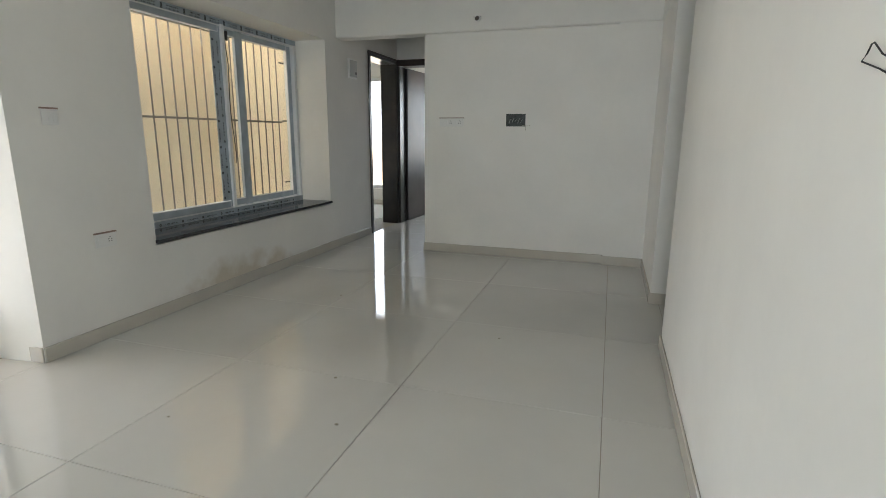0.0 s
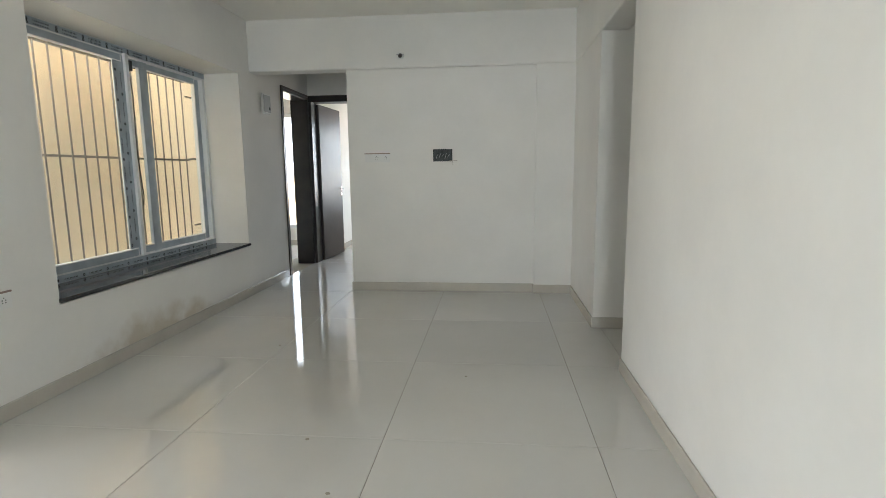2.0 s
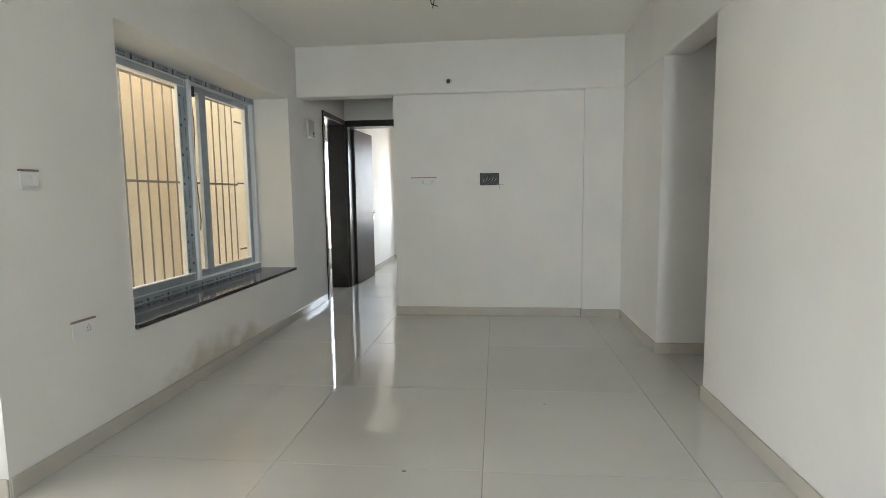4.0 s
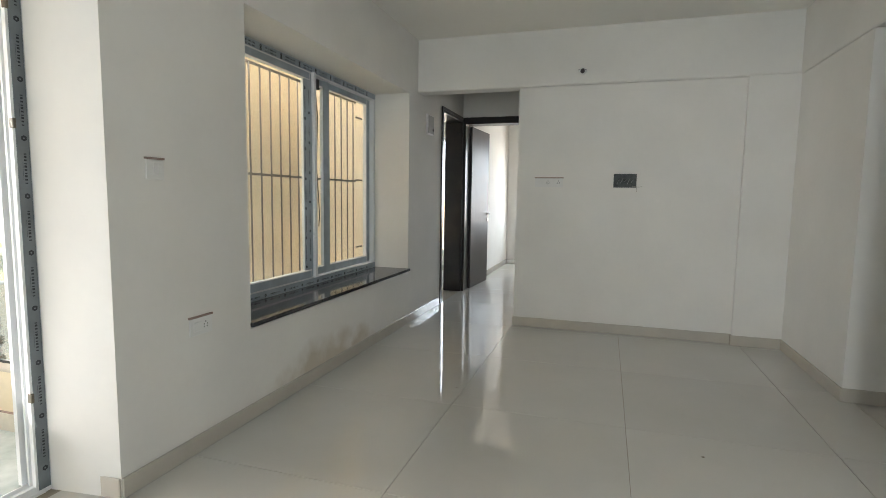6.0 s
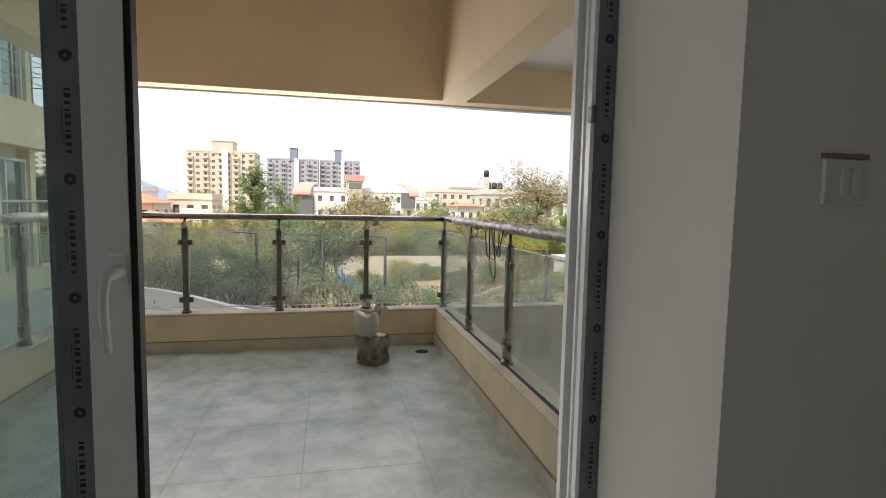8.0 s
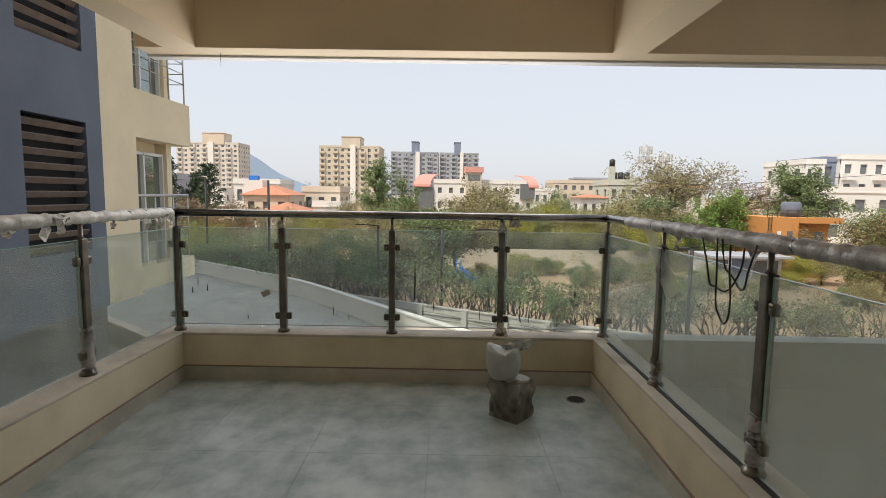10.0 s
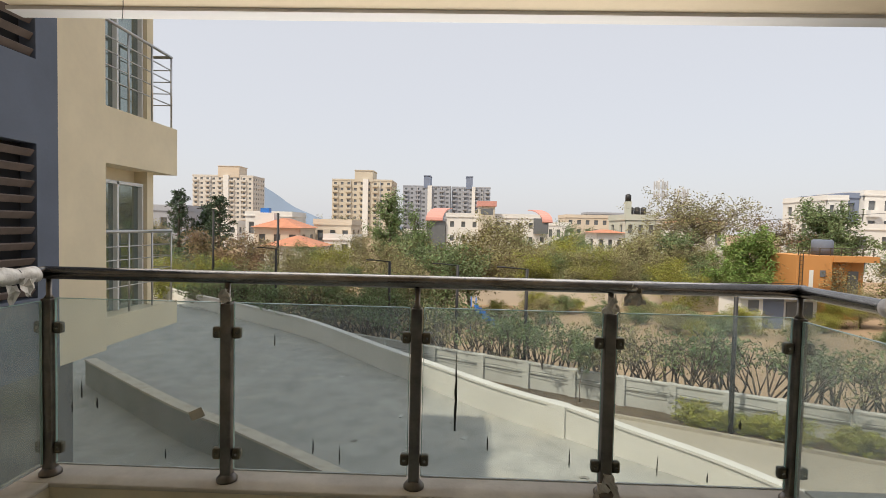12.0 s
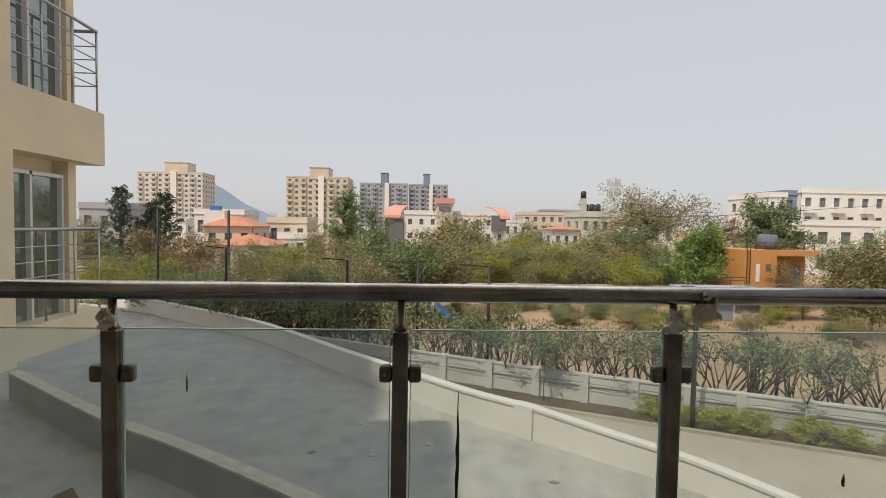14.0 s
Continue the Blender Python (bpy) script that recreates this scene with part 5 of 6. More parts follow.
for o, x, y, s in ((GREEN, -37, -14.5, 1.0), (OLIVE, -44, -12.5, 1.15), (YELLOW, -38, -19.5, 1.0), (GREEN, -33.5, -6.8, 1.0), (OLIVE, -44, -4.5, 1.3), (YELLOW, -46, -9.0, 1.2), (GREEN, -34, -3.5, 1.05), (OLIVE, -36.5, -1.5, 1.1), (GREEN, -44, -21, 1.2), (OLIVE, -48, 5.0, 1.1),
                   (OLIVE, -48, 16, 1.2), (YELLOW, -46, 19.5, 1.1), (GREEN, -47, 22.5, 1.0), (OLIVE, -44, 30, 1.3), (GREEN, -70, 14, 1.4), (OLIVE, -72, 3, 1.5), (GREEN, -72, 20, 1.5), (YELLOW, -68, 24, 1.4), (GREEN, -74, 48, 1.7), (OLIVE, -66, 30, 1.6), (OLIVE, -70, -12, 1.3), (GREEN, -66, -17, 1.2), (OLIVE, -64, -36, 1.6), (GREEN, -85, -8, 1.6), (OLIVE, -90, 30, 1.8), (GREEN, -95, 12, 1.8), (OLIVE, -100, -20, 2), (GREEN, -60, 52, 1.8), (OLIVE, -30, 33, 1.1), (OLIVE, -39.5, 26.0, 0.62), (YELLOW, -39, 28.0, 0.6), (OLIVE, -39.5, 30.2, 0.66), (GREEN, -38.5, 32.2, 0.7), (OLIVE, -38, 34.5, 0.8), (GREEN, -110, 26, 2.2), (GREEN, -120, -40, 2.4), (OLIVE, -115, 40, 2.2)):
    c = copy_thing(o, pose(x, y, GZ, 0, 0, rnd.uniform(0, 360)))
    c.scale = (s, s, s)


rnd = random.Random(73)
for k in range(13):
    c = copy_thing((OLIVE, YELLOW, OLIVE, GREEN)[k % 4], pose(-50 + rnd.uniform(-2.5, 2), 6.5 + 1.55 * k, GZ, 0, 0, rnd.uniform(0, 360)))
    t = rnd.uniform(1.1, 1.45)
    c.scale = (t, t, t * rnd.uniform(0.85, 1.05))
rnd = random.Random(71)
for k in range(34):
    x, y = rnd.uniform(-44.5, -30), rnd.uniform(4, 27)
    o = (OLIVE, GREEN, YELLOW)[k % 3]
    s = rnd.uniform(0.22, 0.5)
    c = copy_thing(o, pose(x, y, GZ, 0, 0, rnd.uniform(0, 360)))
    c.scale = (s * 1.3, s * 1.3, s)
vs, fs = [], []
for k in range(2600):
    x, y = rnd.uniform(-45, -26), rnd.uniform(-4, 30)
    if noise.noise((x * 0.25, y * 0.25, 0)) < 0.0:
        continue
    for j in range(4):
        a, h = rnd.uniform(0, 6.28), rnd.uniform(0.12, 0.3)
        px, py = x + rnd.gauss(0, 0.12), y + rnd.gauss(0, 0.12)
        i = len(vs)
        vs += [(px - 0.03 * math.cos(a), py - 0.03 * math.sin(a), GZ), (px + 0.03 * math.cos(a), py + 0.03 * math.sin(a), GZ), (px + rnd.gauss(0, 0.06), py + rnd.gauss(0, 0.06), GZ + h)]
        fs.append((i, i + 1, i + 2))
me = bpy.data.meshes.new("grass")
me.from_pydata(vs, [], fs)
me.materials.append(LEAF_OLIVE)
tagged(new("grass", me), "sparse dry grass tufts on the earth yard", "grass", kind="stuff")


def hedge_shrub(seed, leafy):
    """Many thin forking stems with leaves near their tips."""
    rnd = random.Random(seed)
    o = thing("hedge_shrub", "tall thin-stemmed hedge shrub with sparse leaves", "shrub", "hedge behind compound wall")
    bm = bmesh.new()
    tips = []
    for k in range(9):
        p = Vector((rnd.gauss(0, 0.2), rnd.gauss(0, 0.2), -0.05))
        d = Vector((rnd.gauss(0, 0.35), rnd.gauss(0, 0.35), 1)).normalized()
        q = p + d * rnd.uniform(0.7, 1.1)
        tube(bm, [p, p.lerp(q, 0.5) + Vector((rnd.gauss(0, 0.04), rnd.gauss(0, 0.04), 0)), q], [0.034, 0.029, 0.024], 5)
        for j in range(2):
            d2 = (d + Vector((rnd.gauss(0, 0.35), rnd.gauss(0, 0.35), 0.1))).normalized()
            e = q + d2 * rnd.uniform(0.5, 0.8)
            tube(bm, [q, e], [0.022, 0.015], 4)
            for i in range(3):
                d3 = (d2 + Vector((rnd.gauss(0, 0.5), rnd.gauss(0, 0.5), 0.1))).normalized()
                g = e + d3 * rnd.uniform(0.3, 0.65)
                tube(bm, [e, g], [0.014, 0.007], 3)
                tips += [g, e.lerp(g, 0.6)]
    part("branching_stem", bm, TWIG, o)
    vs, fs = leaves(tips, rnd, 0.055, 850 if leafy else 430, 0.13)
    me = bpy.data.meshes.new("foliage")
    me.from_pydata(vs, [], fs)
    me.materials.append(LEAF_GREEN if leafy or seed % 2 else LEAF_OLIVE)
    new("foliage", me).parent = o
    return o


shrubs = [hedge_shrub(40 + k, k < 2) for k in range(4)]
rnd = random.Random(41)
k = 0
line = [COMP[i].lerp(COMP[i + 1], j / 4) for i in range(6, 54) for j in range(4)]
last = None
for i, p in enumerate(line):
    if last and (p - last).length < 0.85:
        continue
    last = p
    q = line[min(i + 1, len(line) - 1)]
    dd = (q - p).normalized()
    off = rnd.uniform(0.7, 1.6)
    src = shrubs[rnd.choice((0, 1, 1, 2)) if p.y < 6 else rnd.choice((0, 2, 3, 2, 3, 2, 3, 2))]
    at = pose(p.x - dd.y * off, p.y + dd.x * off, GZ, 0, 0, rnd.uniform(0, 360))
    if k < 4:
        shrubs[k].matrix_basis = at
        s = 1
        c = shrubs[k]
    else:
        c = copy_thing(src, at)
    s = rnd.uniform(1.2, 1.55)
    c.scale = (s, s, s)
    k += 1
stand(tree("young_tree", "small young tree in front of compound wall", 61, 2.4, 0.7, LEAF_GREEN, 0.07, 900, trunk=0.03, limbs=12, lift=0.5), -21.4, 6.2)
low = tree("low_shrub", "low bright green hedge plant beside the road", 62, 0.75, 0.6, LEAF_YELLOW, 0.06, 1100, trunk=0.02, limbs=16, lift=0.95)
rnd = random.Random(63)
first = True
for i in range(39, 60):
    p, q = COMP[i], COMP[i + 1]
    for t in (0.1, 0.6):
        if rnd.random() < 0.4:
            continue
        c = p.lerp(q, t)
        dd = (q - p).normalized()
        at = pose(c.x + dd.y * 0.75, c.y - dd.x * 0.75, GZ, 0, 0, rnd.uniform(0, 360))
        if first:
            low.matrix_basis = at
            first = False
        else:
            copy_thing(low, at).scale = (1, 1, rnd.uniform(0.55, 0.95))

# ---- lamp posts, slide, car ----


POLE = mat("black_pole_paint", (0.02, 0.02, 0.022), 0.6, bump=0)


def lamp_post(x, y, h, arm=0.9):
    o = thing("lamp_post", "dark metal lamp post beside compound wall", "lamp post", "compound lamp posts")
    o.location = (x, y, GZ)
    part("pole", tube(bmesh.new(), [(0, 0, 0), (0, 0, h)], [0.085, 0.065], 8), POLE, o)
    part("arm", tube(bmesh.new(), [(0, 0, h - 0.03), (-0.2, -arm, h + 0.03)], 0.03, 6), POLE, o)
    part("lamp_head", bevelled(-0.3, -0.1, -arm - 0.35, -arm + 0.05, h, h + 0.06, 0.02), POLE, o)


for x, y, h in ((-23.7, 4.4, 4.85), (-18.7, 10.4, 4.6), (-28.5, -2.0, 4.7), (-33, -9.5, 5.0), (-27, 1.5, 4.7), (-37.5, -15.5, 7.4)):
    lamp_post(x, y, h, 0.9 if y < 8 else 0.05)
BLUE = mat("blue_plastic", (0.03, 0.16, 0.5), 0.4, vary=0.1)
o = thing("playground_slide", "blue plastic playground slide in earth yard", "slide")
bm = bmesh.new()
for k in range(8):
    y0, z0 = 2.6 + 0.24 * k, GZ + 1.5 - 0.19 * k
    box(bm, -34.5, -33.9, y0, y0 + 0.26, z0 - 0.2, z0)
    box(bm, -34.56, -34.5, y0, y0 + 0.26, z0 - 0.2, z0 + 0.18)
    box(bm, -33.9, -33.84, y0, y0 + 0.26, z0 - 0.2, z0 + 0.18)
part("chute", bm, BLUE, o)
for y in (2.4, 2.7):
    for x in (-34.5, -33.9):
        part("leg", tube(bmesh.new(), [(x, y, GZ), (x, y, GZ + 2.2)], 0.03, 6), BLUE, o)


def car(x, y, turn, paint):
    o = thing("car", "small white parked car behind the trees", "car")
    o.matrix_basis = pose(x, y, GZ, 0, 0, turn)
    body = bevelled(-1.9, 1.9, -0.8, 0.8, 0.28, 0.82, 0.12, 3)
    part("body", body, paint, o)
    bm = bmesh.new()
    lo = [bm.verts.new(p) for p in ((-1.5, -0.72, 0.8), (1.0, -0.72, 0.8), (1.0, 0.72, 0.8), (-1.5, 0.72, 0.8))]
    hi = [bm.verts.new(p) for p in ((-1.1, -0.6, 1.42), (0.35, -0.6, 1.42), (0.35, 0.6, 1.42), (-1.1, 0.6, 1.42))]
    bm.faces.new(hi)
    for i in range(4):
        bm.faces.new((lo[i], lo[(i + 1) % 4], hi[(i + 1) % 4], hi[i]))
    part("cabin_glass", bm, BLACK, o)
    part("roof", bevelled(-1.12, 0.37, -0.62, 0.62, 1.40, 1.46, 0.03), paint, o)
    for xx in (-1.2, 1.2):
        for yy in (-0.78, 0.78):
            part("wheel", tube(bmesh.new(), [(xx, yy - 0.09, 0.3), (xx, yy + 0.09, 0.3)], 0.3, 14), BLACK, o)


car(-52, 9.6, 100, UPVC)
car(-53, 10.5, 30, UPVC)

# ---- neighbour wing ----


def neighbour():
    o = thing("apartment_wing", "cream and slate apartment wing with steel railed balconies", "building")
    Y = -3.49
    for b in ((-8.28, -4.5, Y - 8, Y, -0.46, 0.45), (-8.28, -7.95, Y - 8, Y, 0.45, 2.27), (-8.28, -4.5, Y - 8, Y, 2.27, 3.25), (-8.28, -7.95, Y - 8, Y, 3.25, 5.1), (-8.28, -4.5, Y - 8, Y, 5.1, 7.6), (-6.8, -4.5, Y - 8, Y, 0.45, 2.27), (-6.8, -4.5, Y - 8, Y, 3.25, 5.1)):
        part("slate_wall", boxes(b), SLATE, o, "blue-grey painted wall")
    # last box is an unseen roof slab, added to lengthen the deck shadow
    for b in ((-9.15, -8.28, Y - 8, Y, -0.46, 7.6), (-10.45, -9.15, Y - 8, Y - 0.42, 0, 7.6), (-10.62, -10.45, Y - 8, Y - 0.2, 0, 7.6), (-11.0, -8.28, Y - 8, Y, 7.6, 7.9)):
        part("cream_wall", boxes(b), NB_CREAM, o, "cream painted wall")
    part("base_wall", boxes((-10.6, -4.5, Y - 8, Y - 1.6, -5.1, -0.46)), STONE_CLAD, o, "dark stone clad recessed base")
    for z, h in ((-0.4, 0.4), (2.2, 0.8), (5.2, 0.8)):
        part("balcony_slab", boxes((-11.0, -9.15, Y - 2.2, Y, z, z + h)), NB_CREAM, o, "cream balcony fascia")
    for z0, z1 in ((0.45, 2.27), (3.25, 5.1)):
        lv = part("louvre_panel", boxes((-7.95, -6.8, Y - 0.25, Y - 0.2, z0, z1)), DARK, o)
        n = int((z1 - z0) / 0.17)
        for k in range(n):
            z = z0 + (k + 0.4) * (z1 - z0) / n
            bm = boxes((-7.94, -6.81, -0.012, 0.012, -0.045, 0.045))
            bm.transform(pose(0, Y - 0.05, z, -35, 0, 0))
            part("slat", bm, LOUVRE, lv)
    for z in (0.0, 3.0):
        w = part("sliding_window", boxes((-10.44, -10.40, Y - 0.4, Y - 0.26, z, z + 2.0), (-9.2, -9.16, Y - 0.4, Y - 0.26, z, z + 2.0), (-9.82, -9.78, Y - 0.4, Y - 0.26, z, z + 2.0), (-10.40, -9.2, Y - 0.4, Y - 0.26, z + 1.95, z + 2.0)), UPVC, o)
        for a, b in ((-10.40, -9.82), (-9.78, -9.2)):
            part("pane", boxes((a, b, Y - 0.34, Y - 0.33, z, z + 1.95)), NB_GLASS, w)
        r = part("rail", tube(bmesh.new(), [(-9.15, Y - 0.06, z + 1.225), (-10.92, Y - 0.06, z + 1.225), (-10.92, Y - 2.1, z + 1.225)], 0.026, 8), STEEL_LIGHT, o, "steel balcony railing")
        for h in (0.3, 0.5, 0.7, 0.9):
            part("rail_wire", tube(bmesh.new(), [(-9.15, Y - 0.06, z + h + 0.1), (-10.92, Y - 0.06, z + h + 0.1), (-10.92, Y - 2.1, z + h + 0.1)], 0.009, 6), STEEL_LIGHT, r)
        for x, y in ((-9.75, Y - 0.06), (-10.35, Y - 0.06), (-10.92, Y - 0.06), (-10.92, Y - 1.0), (-10.92, Y - 2.1)):
            part("rail_post", tube(bmesh.new(), [(x, y, z), (x, y, z + 1.22)], 0.016, 8), STEEL_LIGHT, r)


STONE_CLAD = mat("dark_stone_cladding", (0.16, 0.155, 0.145), 0.8, vary=0.3, scale=2, grain=14, bump=0.4)
STEEL_LIGHT = mat("bright_steel", (0.5, 0.5, 0.49), 0.3, 1.0, bump=0)
NB_GLASS = mat("green_window_glass", (0.3, 0.35, 0.33), 0.04, 0.75, vary=0.15, scale=2, bump=0, spec=0.8)
neighbour()
# unseen mass, placed and sized only for its shadow on the podium deck
single("unseen_shade_block", boxes((-21.0, 6.0, -32, -14.0, GZ, 25)), NB_CREAM, "tall cream block, unseen behind the neighbour wing, added to shade the deck", "building")

# ---- far buildings ----
WIN = mat("far_window_glass", (0.15, 0.16, 0.17), 0.2, bump=0)
TERRA = mat("terracotta_roof", (0.5, 0.22, 0.13), 0.7, vary=0.12, scale=1.5, grain=20)
CORAL = mat("coral_curved_roof", (0.62, 0.3, 0.25), 0.5, vary=0.06)


def paint(name, c):
    return mat(name, c, 0.85, vary=0.05, scale=0.15, grain=2, bump=0.0, stains=0.12, stain_colour=tuple(v * 0.7 for v in c))


def house(name, label, x, y0, y1, z1, depth, wall, storeys, bays, roof=None, roof_h=0.0, band=None, win=(0.5, 0.45), balcony=False, z0=GZ):
    """A building whose front (+x side) is at x; windows are set into piers and bands on the front and one side."""
    o = thing(name, label, "building")
    body = bmesh.new()
    box(body, x - depth, x - 0.25, y0 + 0.25, y1 - 0.25, z0, z1)
    part("core", body, WIN, o)
    sh = (z1 - z0) / storeys
    bw = (y1 - y0) / bays
    wz, wy = win
    # front: spandrel bands and piers
    for s in range(storeys + 1):
        za = z0 + s * sh - (sh * (1 - wz) / 2 if s else 0)
        zb = z0 + s * sh + (sh * (1 - wz) / 2 if s < storeys else 0)
        if zb > GZ:
            part("wall_band", boxes((x - 0.25, x, y0, y1, za, zb)), wall, o)
    for b in range(bays + 1):
        ya = max(y0, y0 + b * bw - bw * (1 - wy) / 2)
        yb = min(y1, y0 + b * bw + bw * (1 - wy) / 2)
        part("pier", boxes((x - 0.25, x + 0.003, ya, yb, z0, z1 - 0.003)), wall, o)
    # two flanks
    for ya, yb in ((y0, y0 + 0.25), (y1 - 0.25, y1)):
        n = max(1, int(depth / 4))
        for s in range(storeys + 1):
            za = z0 + s * sh - (sh * (1 - wz) / 2 if s else 0)
            zb = z0 + s * sh + (sh * (1 - wz) / 2 if s < storeys else 0)
            if zb > GZ:
                part("flank_band", boxes((x - depth, x - 0.25, ya, yb, za, zb)), wall, o)
        for b in range(n + 1):
            xa = x - depth + b * depth / n
            part("flank_pier", boxes((max(x - depth, xa - depth / n * 0.33), min(x - 0.25, xa + depth / n * 0.33), ya - 0.003, yb + 0.003, z0, z1 - 0.003)), wall, o)
    part("roof_slab", boxes((x - depth - 0.1, x + 0.15, y0 - 0.15, y1 + 0.15, z1, z1 + 0.25)), band or wall, o)
    part("roof_parapet", boxes((x - 0.1, x + 0.1, y0 - 0.1, y1 + 0.1, z1 + 0.25, z1 + 0.9), (x - depth, x - 0.1, y0 - 0.1, y0 + 0.05, z1 + 0.25, z1 + 0.9), (x - depth, x - 0.1, y1 - 0.05, y1 + 0.1, z1 + 0.25, z1 + 0.9)), wall, o) if not roof else None
    if roof:
        bm = bmesh.new()
        e = 0.5
        lo = [bm.verts.new(p) for p in ((x - depth - e, y0 - e, z1 + 0.25), (x + e, y0 - e, z1 + 0.25), (x + e, y1 + e, z1 + 0.25), (x - depth - e, y1 + e, z1 + 0.25))]
        my = (y0 + y1) / 2
        k = min(depth, y1 - y0) * 0.35
        hi = [bm.verts.new((x - depth + k, my, z1 + 0.25 + roof_h)), bm.verts.new((x - k, my, z1 + 0.25 + roof_h))]
        bm.faces.new((lo[0], lo[1], hi[1], hi[0]))
        bm.faces.new((lo[1], lo[2], hi[1]))
        bm.faces.new((lo[2], lo[3], hi[0], hi[1]))
        bm.faces.new((lo[3], lo[0], hi[0]))
        bm.faces.new(lo[::-1])
        part("pitched_roof", bm, roof, o)
    if balcony:
        for s in range(1, storeys):
            for b in range(0, bays, 2):
                if z0 + s * sh < GZ:
                    continue
                part("balcony", boxes((x, x + 1.1, y0 + b * bw + 0.3, y0 + (b + 1) * bw - 0.3, z0 + s * sh - 0.2, z0 + s * sh + 0.9)), band or wall, o)
    return o


P_CREAM, P_WHITE, P_GREY, P_BEIGE, P_ORANGE = paint("tower_cream", (0.55, 0.5, 0.41)), paint("house_white", (0.72, 0.71, 0.68)), paint("tower_grey", (0.34, 0.36, 0.4)), paint("house_beige", (0.6, 0.52, 0.42)), paint("orange_paint", (0.54, 0.25, 0.08))
P_FRAME = paint("window_frame_grey", (0.5, 0.5, 0.5))
P_SAGE = paint("sage_grey_paint", (0.5, 0.52, 0.45))
P_BLUEG, P_PALE = paint("slate_blue_tower", (0.2, 0.24, 0.33)), paint("tower_pale", (0.6, 0.57, 0.52))


def tower(label, x, y0, y1, z1, depth, wall, storeys, bays, blocks, block_mat):
    """A far tower: storeys of about 3 m, stair core on the roof and a pale projecting strip up the front."""
    o = house("apartment_tower", label, x, y0, y1, z1, depth, wall, storeys, bays, win=(0.46, 0.42), balcony=True, z0=-40)
    for a, b, zt in blocks:
        part("roof_block", boxes((x - depth * 0.6, x + 0.4, a, b, z1 - 0.5 if zt < z1 + 8 else GZ, zt)), block_mat, o)
        part("roof_block_cap", boxes((x - depth * 0.6 - 0.3, x + 0.7, a - 0.3, b + 0.3, zt, zt + 0.4)), block_mat, o)
    ym = y0 + 0.52 * (y1 - y0)
    part("stair_strip", boxes((x, x + 1.6, ym, ym + 0.09 * (y1 - y0), GZ, z1 + 0.9)), P_WHITE, o, "pale projecting stair strip")
    for y in (y0 + 0.3 * (y1 - y0), y0 + 0.8 * (y1 - y0)):
        part("down_pipe", boxes((x + 0.02, x + 0.5, y, y + 0.4, GZ, z1)), P_FRAME, o)
    return o


tower("pale high-rise apartment tower far off", -338, -173, -133, 31.5, 20, P_PALE, 23, 10, ((-156, -142, 38),), P_BEIGE)
tower("cream high-rise apartment tower far off", -287, -68.5, -35.5, 26.0, 22, P_CREAM, 21, 9, ((-56, -46, 31.5),), P_CREAM)
tower("grey twin apartment tower far off", -355, -36.6, -4.4, 28.6, 24, P_GREY, 23, 8, ((-22.6, -18, 36),), P_BLUEG)
tower("grey twin apartment tower far off", -358, -3.6, 22.8, 28.6, 24, P_GREY, 23, 7, ((6.3, 10.6, 36.2),), P_BLUEG)


def curved_roof(x, front, top, z0, z1, depth, parent):
    """A quarter barrel: from a low front edge (front: y range) it arches up and back to a top edge."""
    bm = bmesh.new()
    n = 8
    rows = []
    for k in range(n + 1):
        a = k / n * math.pi / 2
        h, v = 1 - math.cos(a), math.sin(a)
        z = z0 + (z1 - z0) * v
        ya, yb = (front[i] + (top[i] - front[i]) * h for i in (0, 1))
        rows.append([bm.verts.new(p) for p in ((x - depth * h, ya, z), (x - depth * h, yb, z), (x - depth * h - 0.15, yb, z - 0.2), (x - depth * h - 0.15, ya, z - 0.2))])
    for a, b in zip(rows, rows[1:]):
        for k in range(4):
            bm.faces.new((a[k], a[(k + 1) % 4], b[(k + 1) % 4], b[k]))
    bm.faces.new(rows[0])
    bm.faces.new(rows[-1][::-1])
    part("curved_roof", bm, CORAL, parent, "coral red curved roof")


sch = house("campus_building", "pale campus building with coral curved roofs", -110, -1.0, 20.0, 3.6, 12, P_WHITE, 3, 9, win=(0.4, 0.35))
curved_roof(-109, (-5.3, -1.8), (-3.0, 0.1), 2.9, 5.6, 5, sch)
part("glass_stair", boxes((-116, -109.5, -5.0, -1.2, GZ, 2.7)), WIN, sch)
part("tower", boxes((-114, -108.5, 5.6, 8.9, GZ, 5.9)), P_CREAM, sch)
part("tower_roof", boxes((-114.5, -108.2, 5.3, 9.2, 5.9, 7.0)), CORAL, sch)
part("tower_window", boxes((-108.49, -108.45, 6.0, 8.5, 4.2, 5.4)), WIN, sch)
curved_roof(-109, (18.7, 20.8), (16.3, 18.4), 3.0, 5.6, 5, sch)
part("glass_end", boxes((-115, -109.3, 17.0, 20.0, 0.5, 3.7)), WIN, sch)

house("villa", "beige villa with terracotta hip roof", -75, -27.5, -21.0, 0.6, 8, P_BEIGE, 2, 3, TERRA, 1.4)
house("villa", "white villa with terracotta hip roof", -68, -23.4, -16.8, -1.7, 7, P_WHITE, 1, 3, TERRA, 1.3)
house("villa", "pale beige villa with flat roof", -84, -21.5, -15.5, 1.4, 8, P_BEIGE, 2, 3)
house("villa", "small white villa with flat roof", -76, -17.8, -13.8, -0.8, 8, P_WHITE, 2, 2)
house("villa", "white low house with flat roof", -90, -35, -27.0, 2.6, 8, P_WHITE, 2, 4)
house("villa", "grey low house with flat roof", -80, -47, -40, 3.0, 8, P_GREY, 2, 3)
house("villa", "white house with terracotta eaves", -80, 22.2, 26.2, 0.9, 7, P_WHITE, 2, 3, TERRA, 0.5)
